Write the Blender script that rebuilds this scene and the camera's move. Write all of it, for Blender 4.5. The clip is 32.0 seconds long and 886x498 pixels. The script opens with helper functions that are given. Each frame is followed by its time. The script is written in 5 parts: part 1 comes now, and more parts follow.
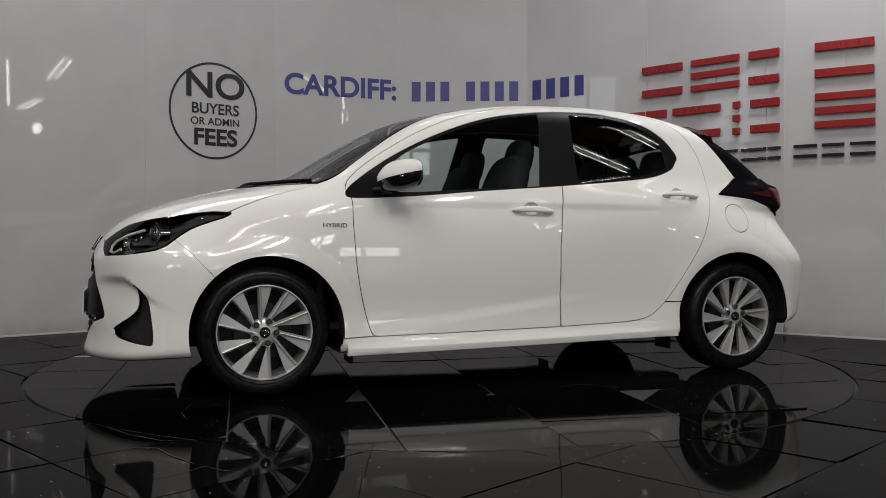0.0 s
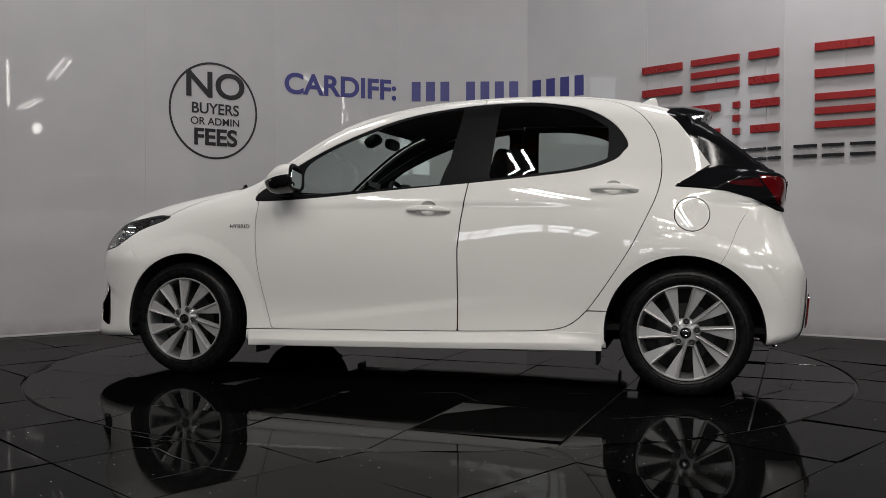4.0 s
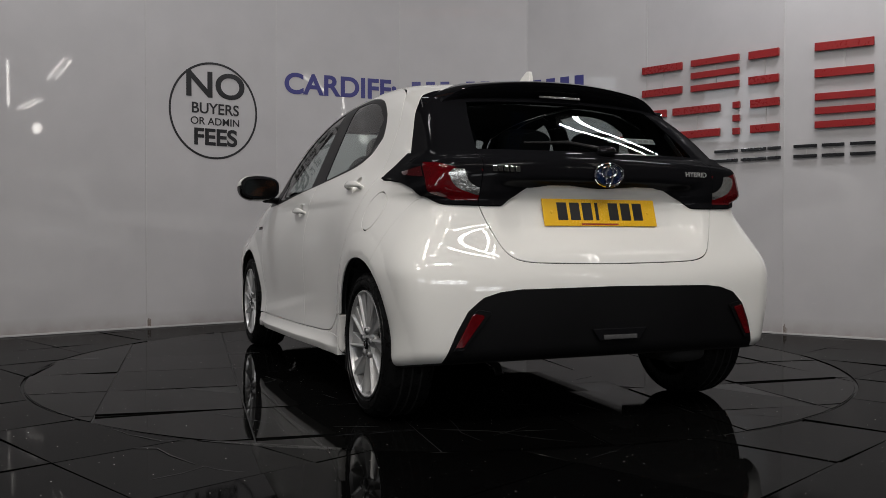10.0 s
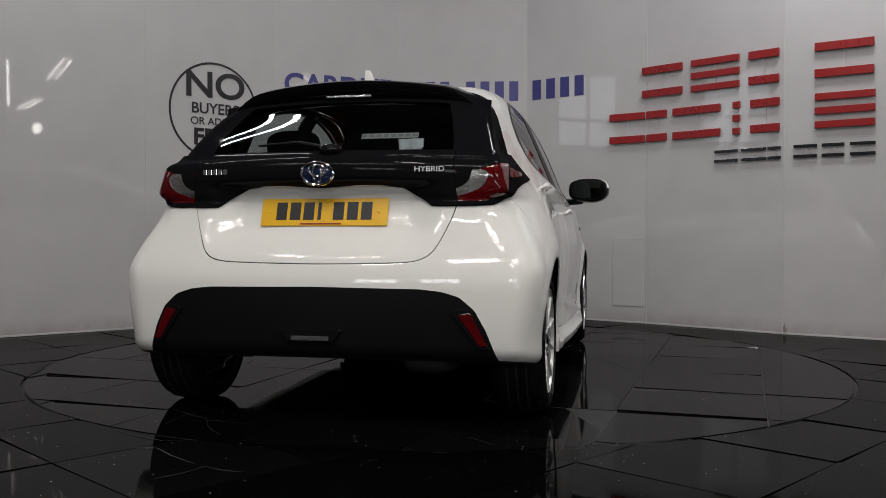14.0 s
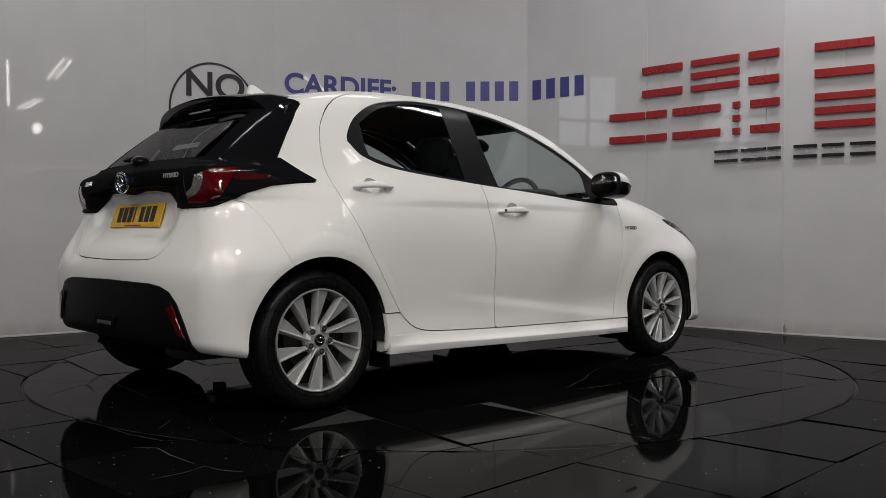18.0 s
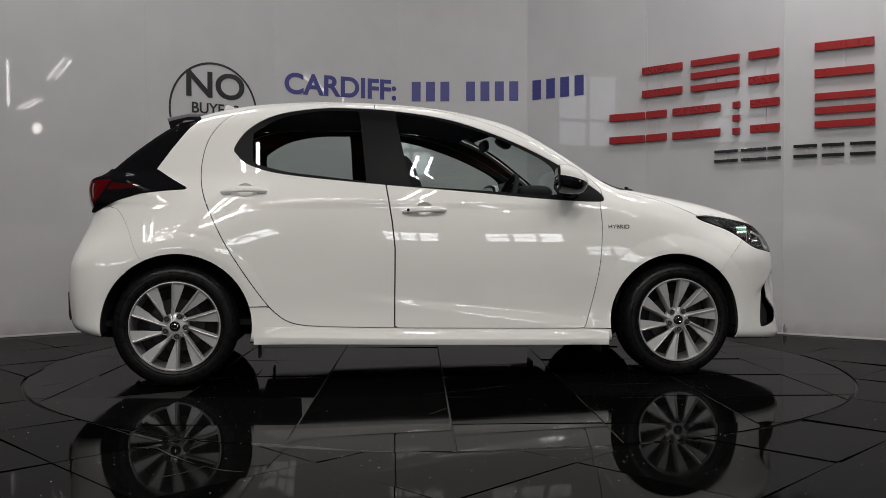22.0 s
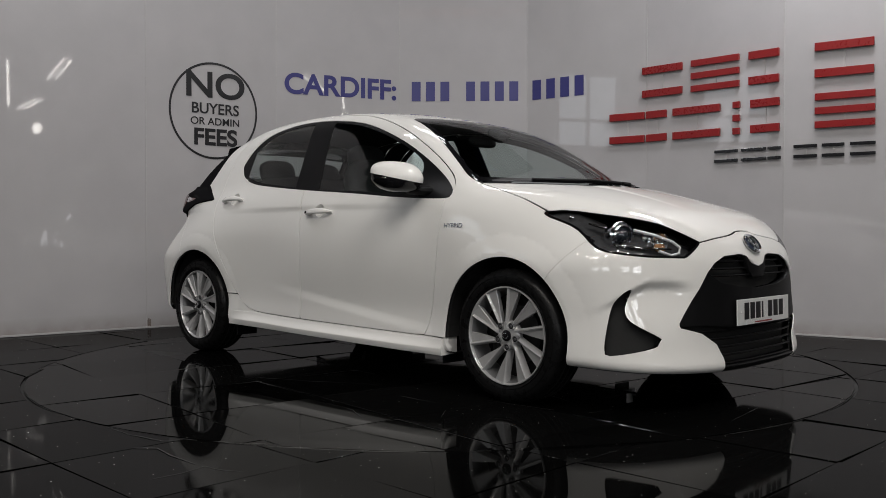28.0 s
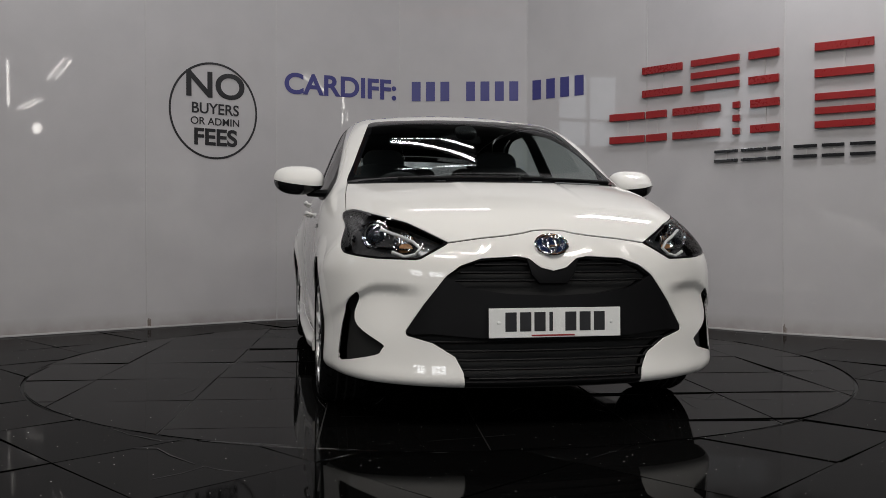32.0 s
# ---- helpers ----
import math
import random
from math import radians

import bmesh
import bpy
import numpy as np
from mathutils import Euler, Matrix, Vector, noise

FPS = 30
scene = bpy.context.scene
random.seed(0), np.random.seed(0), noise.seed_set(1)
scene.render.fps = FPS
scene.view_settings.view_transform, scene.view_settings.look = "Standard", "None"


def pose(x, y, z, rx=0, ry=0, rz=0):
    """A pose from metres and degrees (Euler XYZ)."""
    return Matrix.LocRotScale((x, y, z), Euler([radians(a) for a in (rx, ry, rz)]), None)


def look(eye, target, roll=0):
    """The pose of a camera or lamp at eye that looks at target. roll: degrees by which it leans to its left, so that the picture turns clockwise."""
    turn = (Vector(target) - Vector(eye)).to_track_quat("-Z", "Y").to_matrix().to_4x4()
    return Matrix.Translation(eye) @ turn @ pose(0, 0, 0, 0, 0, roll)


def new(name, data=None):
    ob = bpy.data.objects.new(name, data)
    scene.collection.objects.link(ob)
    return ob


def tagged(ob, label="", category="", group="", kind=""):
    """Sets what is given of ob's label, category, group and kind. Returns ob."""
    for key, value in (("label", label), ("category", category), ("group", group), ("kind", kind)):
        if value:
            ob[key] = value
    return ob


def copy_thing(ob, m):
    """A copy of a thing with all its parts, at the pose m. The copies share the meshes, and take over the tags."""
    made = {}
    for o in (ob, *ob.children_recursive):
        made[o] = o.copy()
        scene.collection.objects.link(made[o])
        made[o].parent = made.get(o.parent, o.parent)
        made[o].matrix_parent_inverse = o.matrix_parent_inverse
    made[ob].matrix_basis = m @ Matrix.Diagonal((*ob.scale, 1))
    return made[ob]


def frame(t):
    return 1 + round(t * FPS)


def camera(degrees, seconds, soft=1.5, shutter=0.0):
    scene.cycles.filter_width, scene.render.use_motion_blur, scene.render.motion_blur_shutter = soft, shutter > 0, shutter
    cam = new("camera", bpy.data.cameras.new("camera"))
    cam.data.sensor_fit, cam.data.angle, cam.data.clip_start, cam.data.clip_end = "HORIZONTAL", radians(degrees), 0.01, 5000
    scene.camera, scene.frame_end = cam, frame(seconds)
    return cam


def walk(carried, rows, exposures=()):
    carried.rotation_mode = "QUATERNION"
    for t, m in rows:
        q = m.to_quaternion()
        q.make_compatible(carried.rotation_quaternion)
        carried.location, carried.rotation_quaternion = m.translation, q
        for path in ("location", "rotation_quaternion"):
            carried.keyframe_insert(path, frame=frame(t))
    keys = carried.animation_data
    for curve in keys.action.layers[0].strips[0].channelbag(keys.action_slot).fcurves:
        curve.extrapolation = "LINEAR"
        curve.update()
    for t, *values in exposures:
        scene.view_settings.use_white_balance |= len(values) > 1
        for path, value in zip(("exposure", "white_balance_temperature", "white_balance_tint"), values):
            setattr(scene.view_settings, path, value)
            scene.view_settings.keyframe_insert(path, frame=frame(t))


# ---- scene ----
cam = camera(53.27, 32.0, soft=0.3)
EYE = Vector((0.0, -5.235, 0.732))
VIEW = look(EYE, EYE + Vector((0.00338, 0.99990, -0.01412)), 0.04)
walk(cam, [(0.0, VIEW), (32.0, VIEW)])

# ---- light: an indoor hall with tubes under a dark roof and daylight through high glazing ----
world = bpy.data.worlds.new("hall_air")
scene.world = world
world.use_nodes = True
world.node_tree.nodes["Background"].inputs["Color"].default_value = (0.66, 0.64, 0.66, 1)
world.node_tree.nodes["Background"].inputs["Strength"].default_value = 0.012
scene.view_settings.exposure = -0.09


def area(name, at, target, sx, sy, watts, colour):
    lamp = bpy.data.lights.new(name, "AREA")
    lamp.shape, lamp.size, lamp.size_y, lamp.energy, lamp.color = "RECTANGLE", sx, sy, watts, colour
    ob = new(name, lamp)
    ob.matrix_world = look(at, target)
    return ob


COOL, DAY = (1.0, 0.955, 0.90), (0.96, 0.955, 0.97)
# (x, y, z, along x, watts): unseen twin strip lights, added along the wall to brighten it and over the camera to light
# the car
TUBES = [(-2.4, 0.4, 4.7, True, 61, DAY), (0.0, 1.9, 5.1, True, 15, DAY), (2.5, 0.3, 4.3, True, 92, DAY)]
TUBES += [(x, -5.9, 5.6, True, 22, COOL) for x in (-3.3, 0.4, 3.3)] + [(x, -7.6, 5.95, True, w, COOL) for x, w in ((-3.4, 40), (-0.6, 108), (2.6, 66))] + [(x, -4.9, 5.5, False, w, COOL) for x, w in ((-3.9, 44), (-1.4, 66), (1.2, 66), (3.6, 56))]
for tx, ty, tz, flat, watts, hue in TUBES:
    for d in (-0.11, 0.11):
        px, py = (tx, ty + d) if flat else (tx + d, ty)
        area("unseen_tube_light", (px, py, tz), (px, py + 0.001, 0) if ty > -8 else (px * 0.7, 0, 0.5), 1.5 if flat else 0.05, 0.05 if flat else 1.5, watts / 2, hue)
# tall glazed bays in the hall's front
BAYS = (-4.6, -2.2, 2.2, 4.6)
for bx in BAYS:
    area("window_glow", (bx, -11.3, 2.9), (bx * 0.5, 0, 1.0), 1.5, 1.25, 44 if bx < 0 else 52, (0.95, 0.97, 1.0))
area("door_glow", (6.3, -11.3, 1.05), (0, 0, 0.8), 1.5, 1.1, 26, (0.95, 0.97, 1.0))
# a wide window in the west wall
area("window_glow", (-7.45, -1.9, 3.0), (0, -1.9, 2.2), 1.3, 1.8, 12, (0.86, 0.93, 1.0))

# ---- materials ----


class Nodes:
    def __init__(self, name):
        self.mat = bpy.data.materials.new(name)
        self.mat.use_nodes = True
        self.tree = self.mat.node_tree
        self.bsdf = self.tree.nodes["Principled BSDF"]

    def add(self, kind, **inputs):
        node = self.tree.nodes.new(kind)
        for key, value in inputs.items():
            node.inputs[key].default_value = value
        return node

    def wire(self, a, b):
        self.tree.links.new(a, b)

    def put(self, **values):
        for key, value in values.items():
            self.bsdf.inputs[key.replace("_", " ")].default_value = value


def noisy(name, colour, rough, spread=0.08, grain=40.0, bump=0.0, metal=0.0, coat=0.0, spec=0.5, rough_spread=0.06, big=3.0):
    """A surface whose tone and gloss vary at two scales, with fine relief."""
    n = Nodes(name)
    n.put(Metallic=metal, Coat_Weight=coat, Coat_Roughness=0.010, Coat_IOR=1.6, Specular_IOR_Level=spec)
    place = n.add("ShaderNodeTexCoord")
    fine, wide = n.add("ShaderNodeTexNoise", Scale=grain, Detail=4.0), n.add("ShaderNodeTexNoise", Scale=big, Detail=3.0)
    n.wire(place.outputs["Object"], fine.inputs["Vector"])
    n.wire(place.outputs["Object"], wide.inputs["Vector"])
    mean = n.add("ShaderNodeMath")
    n.wire(fine.outputs["Fac"], mean.inputs[0])
    n.wire(wide.outputs["Fac"], mean.inputs[1])
    tone = n.add("ShaderNodeMapRange", **{"From Min": 0.6, "From Max": 1.4, "To Min": 1 - spread, "To Max": 1 + spread})
    n.wire(mean.outputs[0], tone.inputs["Value"])
    mix = n.add("ShaderNodeVectorMath")
    mix.operation = "SCALE"
    mix.inputs[0].default_value = colour
    n.wire(tone.outputs["Result"], mix.inputs["Scale"])
    n.wire(mix.outputs["Vector"], n.bsdf.inputs["Base Color"])
    gloss = n.add("ShaderNodeMapRange", **{"From Min": 0.6, "From Max": 1.4, "To Min": max(rough - rough_spread, 0.0), "To Max": rough + rough_spread})
    n.wire(mean.outputs[0], gloss.inputs["Value"])
    n.wire(gloss.outputs["Result"], n.bsdf.inputs["Roughness"])
    if bump:
        b = n.add("ShaderNodeBump", Strength=0.4, Distance=bump)
        n.wire(fine.outputs["Fac"], b.inputs["Height"])
        n.wire(b.outputs["Normal"], n.bsdf.inputs["Normal"])
    return n.mat


def glazing(name, tint, gloss=1.0, rough=0.0):
    """Thin glass: tinted where looked through, mirroring at a slant."""
    n = Nodes(name)
    clear, shine, mix, fres = n.add("ShaderNodeBsdfTransparent"), n.add("ShaderNodeBsdfGlossy"), n.add("ShaderNodeMixShader"), n.add("ShaderNodeLayerWeight", Blend=0.5)
    clear.inputs["Color"].default_value = (*tint, 1)
    shine.inputs["Roughness"].default_value = rough
    shine.inputs["Color"].default_value = (gloss, gloss, gloss, 1)
    slant, share = n.add("ShaderNodeMath"), n.add("ShaderNodeMath")
    slant.operation, share.operation = "POWER", "MULTIPLY_ADD"
    n.wire(fres.outputs["Facing"], slant.inputs[0])
    slant.inputs[1].default_value = 5.0
    n.wire(slant.outputs[0], share.inputs[0])
    share.inputs[1].default_value, share.inputs[2].default_value = 0.92, 0.06
    n.wire(share.outputs[0], mix.inputs[0])
    n.wire(clear.outputs[0], mix.inputs[1])
    n.wire(shine.outputs[0], mix.inputs[2])
    n.wire(mix.outputs[0], n.tree.nodes["Material Output"].inputs["Surface"])
    return n.mat


def lacquer(name, colour, share, rough=0.05):
    """Dark polished plastic: a little mirror over a dull ground."""
    n = Nodes(name)
    dull, shine, mix, lay = n.add("ShaderNodeBsdfDiffuse"), n.add("ShaderNodeBsdfGlossy"), n.add("ShaderNodeMixShader"), n.add("ShaderNodeLayerWeight", Blend=0.5)
    dust, place = n.add("ShaderNodeTexNoise", Scale=30.0, Detail=4.0), n.add("ShaderNodeTexCoord")
    n.wire(place.outputs["Object"], dust.inputs["Vector"])
    gloss = n.add("ShaderNodeMapRange", **{"From Min": 0.3, "From Max": 0.7, "To Min": rough * 0.6, "To Max": rough * 1.5})
    n.wire(dust.outputs["Fac"], gloss.inputs["Value"])
    n.wire(gloss.outputs[0], shine.inputs["Roughness"])
    dull.inputs["Color"].default_value = (*colour, 1)
    shine.inputs["Color"].default_value = (1, 1, 1, 1)
    slant, amount = n.add("ShaderNodeMath"), n.add("ShaderNodeMath")
    slant.operation, amount.operation = "POWER", "MULTIPLY_ADD"
    n.wire(lay.outputs["Facing"], slant.inputs[0])
    slant.inputs[1].default_value = 4.0
    n.wire(slant.outputs[0], amount.inputs[0])
    amount.inputs[1].default_value, amount.inputs[2].default_value = share * 3.0, share
    n.wire(amount.outputs[0], mix.inputs[0])
    n.wire(dull.outputs[0], mix.inputs[1])
    n.wire(shine.outputs[0], mix.inputs[2])
    n.wire(mix.outputs[0], n.tree.nodes["Material Output"].inputs["Surface"])
    return n.mat


def glow(name, colour, strength):
    n = Nodes(name)
    n.put(Base_Color=(*colour, 1), Emission_Color=(*colour, 1), Emission_Strength=strength)
    return n.mat


def sparkling(name, share):
    """Polished black quartz tile with mirror flecks, each tile a shade of its own."""
    n = Nodes(name)
    place, info = n.add("ShaderNodeTexCoord"), n.add("ShaderNodeObjectInfo")
    cells = n.add("ShaderNodeTexVoronoi", Scale=85.0)
    n.wire(place.outputs["Object"], cells.inputs["Vector"])
    bright = n.add("ShaderNodeSeparateColor")
    n.wire(cells.outputs["Color"], bright.inputs[0])
    rare = n.add("ShaderNodeMapRange", **{"From Min": 0.974, "From Max": 0.98})
    n.wire(bright.outputs[0], rare.inputs["Value"])
    small = n.add("ShaderNodeMapRange", **{"From Min": 0.16, "From Max": 0.12})
    n.wire(cells.outputs["Distance"], small.inputs["Value"])
    fleck = n.add("ShaderNodeMath")
    fleck.operation = "MULTIPLY"
    n.wire(rare.outputs[0], fleck.inputs[0])
    n.wire(small.outputs[0], fleck.inputs[1])
    wide = n.add("ShaderNodeTexNoise", Scale=2.2, Detail=5.0)
    n.wire(place.outputs["Object"], wide.inputs["Vector"])
    tone = n.add("ShaderNodeMath")
    tone.operation = "MULTIPLY_ADD"
    n.wire(info.outputs["Random"], tone.inputs[0])
    tone.inputs[1].default_value, tone.inputs[2].default_value = 0.0022, 0.0010
    mix = n.add("ShaderNodeMix")
    mix.data_type = "RGBA"
    n.wire(fleck.outputs[0], mix.inputs[0])
    n.wire(tone.outputs[0], mix.inputs[6])
    mix.inputs[7].default_value = (0.9, 0.9, 0.86, 1)
    gloss = n.add("ShaderNodeMapRange", **{"From Min": 0.35, "From Max": 0.7, "To Min": 0.015, "To Max": 0.075})
    n.wire(wide.outputs["Fac"], gloss.inputs["Value"])
    dull, shine, blend = n.add("ShaderNodeBsdfDiffuse"), n.add("ShaderNodeBsdfGlossy"), n.add("ShaderNodeMixShader")
    n.wire(mix.outputs[2], dull.inputs["Color"])
    n.wire(gloss.outputs[0], shine.inputs["Roughness"])
    fres, part_of = n.add("ShaderNodeFresnel", IOR=1.45), n.add("ShaderNodeMath")
    part_of.operation = "MULTIPLY"
    part_of.inputs[1].default_value = share
    n.wire(fres.outputs[0], part_of.inputs[0])
    n.wire(part_of.outputs[0], blend.inputs[0])
    n.wire(dull.outputs[0], blend.inputs[1])
    n.wire(shine.outputs[0], blend.inputs[2])
    n.wire(blend.outputs[0], n.tree.nodes["Material Output"].inputs["Surface"])
    return n.mat


PAINT = noisy("white_car_paint", (0.80, 0.792, 0.768), 0.7, 0.012, 900.0, coat=1.0, spec=0.0, rough_spread=0.02)
BLACK_GLOSS = noisy("gloss_black_trim", (0.006, 0.006, 0.007), 0.05, 0.1, 60.0, spec=0.38, rough_spread=0.02)
HATCH_BLACK = lacquer("black_hatch_lacquer", (0.006, 0.006, 0.007), 0.007)
BLACK_SATIN = noisy("satin_black_plastic", (0.0052, 0.0052, 0.0058), 0.45, 0.15, 220.0, bump=0.0004, spec=0.12)
PILLAR = noisy("black_pillar_film", (0.007, 0.007, 0.008), 0.34, 0.1, 150.0, spec=0.06)
DARK = noisy("dark_underside", (0.008, 0.008, 0.008), 0.8, 0.2, 60.0)
CLOTH = noisy("black_seat_cloth", (0.020, 0.020, 0.022), 0.85, 0.2, 400.0, bump=0.001)
LINING = noisy("charcoal_cabin_lining", (0.020, 0.020, 0.021), 0.85, 0.12, 200.0)
RUBBER = lacquer("tyre_rubber", (0.006, 0.006, 0.0063), 0.014, 0.30)
ALLOY = noisy("machined_silver_alloy", (0.53, 0.53, 0.53), 0.33, 0.03, 14.0, metal=0.5, rough_spread=0.03)
BARREL = noisy("silver_rim_barrel", (0.30, 0.30, 0.305), 0.35, 0.1, 40.0, metal=0.7)
ALLOY_DARK = noisy("shadowed_grey_alloy", (0.10, 0.10, 0.105), 0.4, 0.1, 120.0, metal=0.6)
DISC_GREY = noisy("brake_disc_steel", (0.03, 0.03, 0.03), 0.45, 0.1, 60.0, metal=0.5)
CHROME = noisy("bright_chrome", (0.82, 0.83, 0.85), 0.06, 0.02, 80.0, metal=1.0, rough_spread=0.03)
BADGE_BLUE = noisy("dark_blue_enamel", (0.008, 0.018, 0.055), 0.1, 0.1, 80.0, coat=1.0)
RED_LENS = noisy("red_lamp_lens", (0.085, 0.002, 0.004), 0.06, 0.25, 45.0, coat=0.6, spec=0.3, rough_spread=0.03)
RED_LENS_DARK = noisy("smoked_red_lens", (0.055, 0.003, 0.005), 0.06, 0.15, 90.0, coat=1.0, rough_spread=0.03)
CLEAR_LENS = noisy("ribbed_clear_lens", (0.46, 0.46, 0.45), 0.14, 0.7, 75.0, bump=0.004, metal=0.8, coat=1.0)
DARK_CHROME = noisy("dark_chrome", (0.22, 0.22, 0.23), 0.15, 0.1, 60.0, metal=1.0)
PROJECTOR = noisy("projector_lens", (0.03, 0.035, 0.045), 0.03, 0.1, 60.0, coat=1.0, spec=0.9, rough_spread=0.01)
LAMP_BACK = noisy("dark_chrome_bezel", (0.085, 0.085, 0.088), 0.18, 0.3, 60.0, metal=0.25, spec=0.3)
INDICATOR = noisy("pale_amber_lens", (0.50, 0.25, 0.11), 0.12, 0.3, 120.0, coat=1.0)
GUIDE = noisy("milky_light_guide", (0.78, 0.78, 0.77), 0.25, 0.04, 120.0, coat=1.0)
PLATE_YELLOW = noisy("yellow_plate", (0.78, 0.45, 0.02), 0.25, 0.03, 150.0)
PLATE_WHITE = noisy("white_plate", (0.72, 0.73, 0.72), 0.25, 0.03, 150.0)
INK = noisy("black_print", (0.010, 0.010, 0.012), 0.35, 0.1, 200.0)
NAVY = noisy("navy_vinyl_lettering", (0.035, 0.035, 0.17), 0.35, 0.06, 90.0)
SIGN_RED = noisy("red_acrylic", (0.24, 0.008, 0.009), 0.3, 0.08, 60.0)
SIGN_BLACK = noisy("black_acrylic", (0.014, 0.014, 0.016), 0.2, 0.1, 60.0)
TUBE_GLOW = glow("lit_fluorescent_tube", (1.0, 0.96, 0.90), 13.0)
GLASS_SIDE = glazing("clear_green_glass", (0.76, 0.82, 0.80), 0.72)
GLASS_FRONT = glazing("windscreen_glass", (0.80, 0.86, 0.85), 0.6)
GLASS_REAR = glazing("tinted_hatch_glass", (0.50, 0.53, 0.53), 0.38)
LENS = glazing("clear_lamp_cover", (0.90, 0.91, 0.92), 0.45)
MIRROR = noisy("mirror_glass", (0.85, 0.86, 0.87), 0.01, 0.01, 50.0, metal=1.0, rough_spread=0.005)
WALL = noisy("glossy_white_wall_panel", (0.455, 0.443, 0.450), 0.018, 0.055, 4.0, bump=0.0002, spec=0.6, rough_spread=0.012, big=0.9)


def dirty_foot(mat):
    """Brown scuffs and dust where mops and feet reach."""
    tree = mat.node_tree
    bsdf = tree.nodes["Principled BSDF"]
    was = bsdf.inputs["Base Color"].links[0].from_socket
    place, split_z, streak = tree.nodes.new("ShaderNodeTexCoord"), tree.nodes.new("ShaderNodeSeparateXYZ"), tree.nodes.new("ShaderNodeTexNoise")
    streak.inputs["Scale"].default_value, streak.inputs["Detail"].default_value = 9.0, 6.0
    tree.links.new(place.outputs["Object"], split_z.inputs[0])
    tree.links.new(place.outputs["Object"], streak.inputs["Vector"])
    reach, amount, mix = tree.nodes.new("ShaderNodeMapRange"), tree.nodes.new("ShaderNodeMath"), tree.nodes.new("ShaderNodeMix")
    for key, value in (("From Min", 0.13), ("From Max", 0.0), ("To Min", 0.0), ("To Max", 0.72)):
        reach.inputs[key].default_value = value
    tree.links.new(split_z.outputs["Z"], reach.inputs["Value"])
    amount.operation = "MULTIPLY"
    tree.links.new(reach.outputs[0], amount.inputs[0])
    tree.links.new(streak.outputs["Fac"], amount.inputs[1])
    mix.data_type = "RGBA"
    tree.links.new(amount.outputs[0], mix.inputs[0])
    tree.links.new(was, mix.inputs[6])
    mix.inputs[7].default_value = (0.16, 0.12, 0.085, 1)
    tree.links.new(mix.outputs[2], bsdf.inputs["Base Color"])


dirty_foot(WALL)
SEAM = noisy("grey_panel_joint", (0.42, 0.41, 0.41), 0.4, 0.08, 40.0)
GROUT = noisy("black_floor_bed", (0.006, 0.006, 0.006), 0.6, 0.2, 30.0)
TILE = sparkling("polished_black_quartz", 0.50)
TILE_WORN = sparkling("walked_on_black_quartz", 0.38)
HALL = noisy("grey_hall_wall", (0.09, 0.088, 0.085), 0.7, 0.12, 5.0)
ROOFING = noisy("dark_roof_sheeting", (0.05, 0.05, 0.05), 0.7, 0.12, 5.0)
ORANGE = noisy("orange_painted_steel", (0.48, 0.14, 0.03), 0.45, 0.1, 12.0)
BLUE = noisy("blue_painted_steel", (0.03, 0.09, 0.30), 0.45, 0.1, 12.0)
FIXTURE = noisy("white_lamp_housing", (0.6, 0.6, 0.6), 0.5, 0.05, 20.0)

# ---- mesh tools ----


def link(name, verts, faces, mat, parent=None, label="", smooth=True, normals=None):
    me = bpy.data.meshes.new(name)
    me.from_pydata([tuple(map(float, v)) for v in verts], [], [tuple(map(int, f)) for f in faces])
    me.materials.append(mat)
    if smooth:
        me.shade_smooth()
    if normals is not None:
        me.normals_split_custom_set_from_vertices([tuple(map(float, n)) for n in normals])
    ob = new(name, me)
    if parent is not None:
        ob.parent = parent
    if label:
        ob["label"] = label
    return ob


def part(name, bm, mat, parent=None, label="", smooth=False, angle=35):
    me = bpy.data.meshes.new(name)
    bm.normal_update()
    bm.to_mesh(me)
    bm.free()
    me.materials.append(mat)
    if smooth:
        me.shade_smooth()
        me.set_sharp_from_angle(angle=radians(angle))
    ob = new(name, me)
    if parent is not None:
        ob.parent = parent
    if label:
        ob["label"] = label
    return ob


def add_box(bm, size, m=None, bevel=0.0, segments=2):
    made = bmesh.ops.create_cube(bm, size=1.0, matrix=(m or Matrix()) @ Matrix.Diagonal((*size, 1)))
    if bevel:
        edges = list({e for v in made["verts"] for e in v.link_edges})
        bmesh.ops.bevel(bm, geom=edges, offset=bevel, segments=segments, profile=0.6, affect="EDGES")
    return bm


def box(size, m=None, bevel=0.0):
    return add_box(bmesh.new(), size, m, bevel)


def lathe(profile, n=48, axis="Y", m=None):
    """Turns a profile of (radius, along) about an axis."""
    bm, rings = bmesh.new(), []
    for r, h in profile:
        ring = []
        for i in range(n):
            a = 2 * math.pi * i / n
            p = (r * math.cos(a), h, r * math.sin(a)) if axis == "Y" else (r * math.cos(a), r * math.sin(a), h) if axis == "Z" else (h, r * math.cos(a), r * math.sin(a))
            ring.append(bm.verts.new(p))
        rings.append(ring)
    for a, b in zip(rings, rings[1:]):
        for i in range(n):
            bm.faces.new((a[i], a[(i + 1) % n], b[(i + 1) % n], b[i]))
    bmesh.ops.remove_doubles(bm, verts=bm.verts, dist=1e-5)
    bmesh.ops.recalc_face_normals(bm, faces=bm.faces)
    if m:
        bm.transform(m)
    return bm


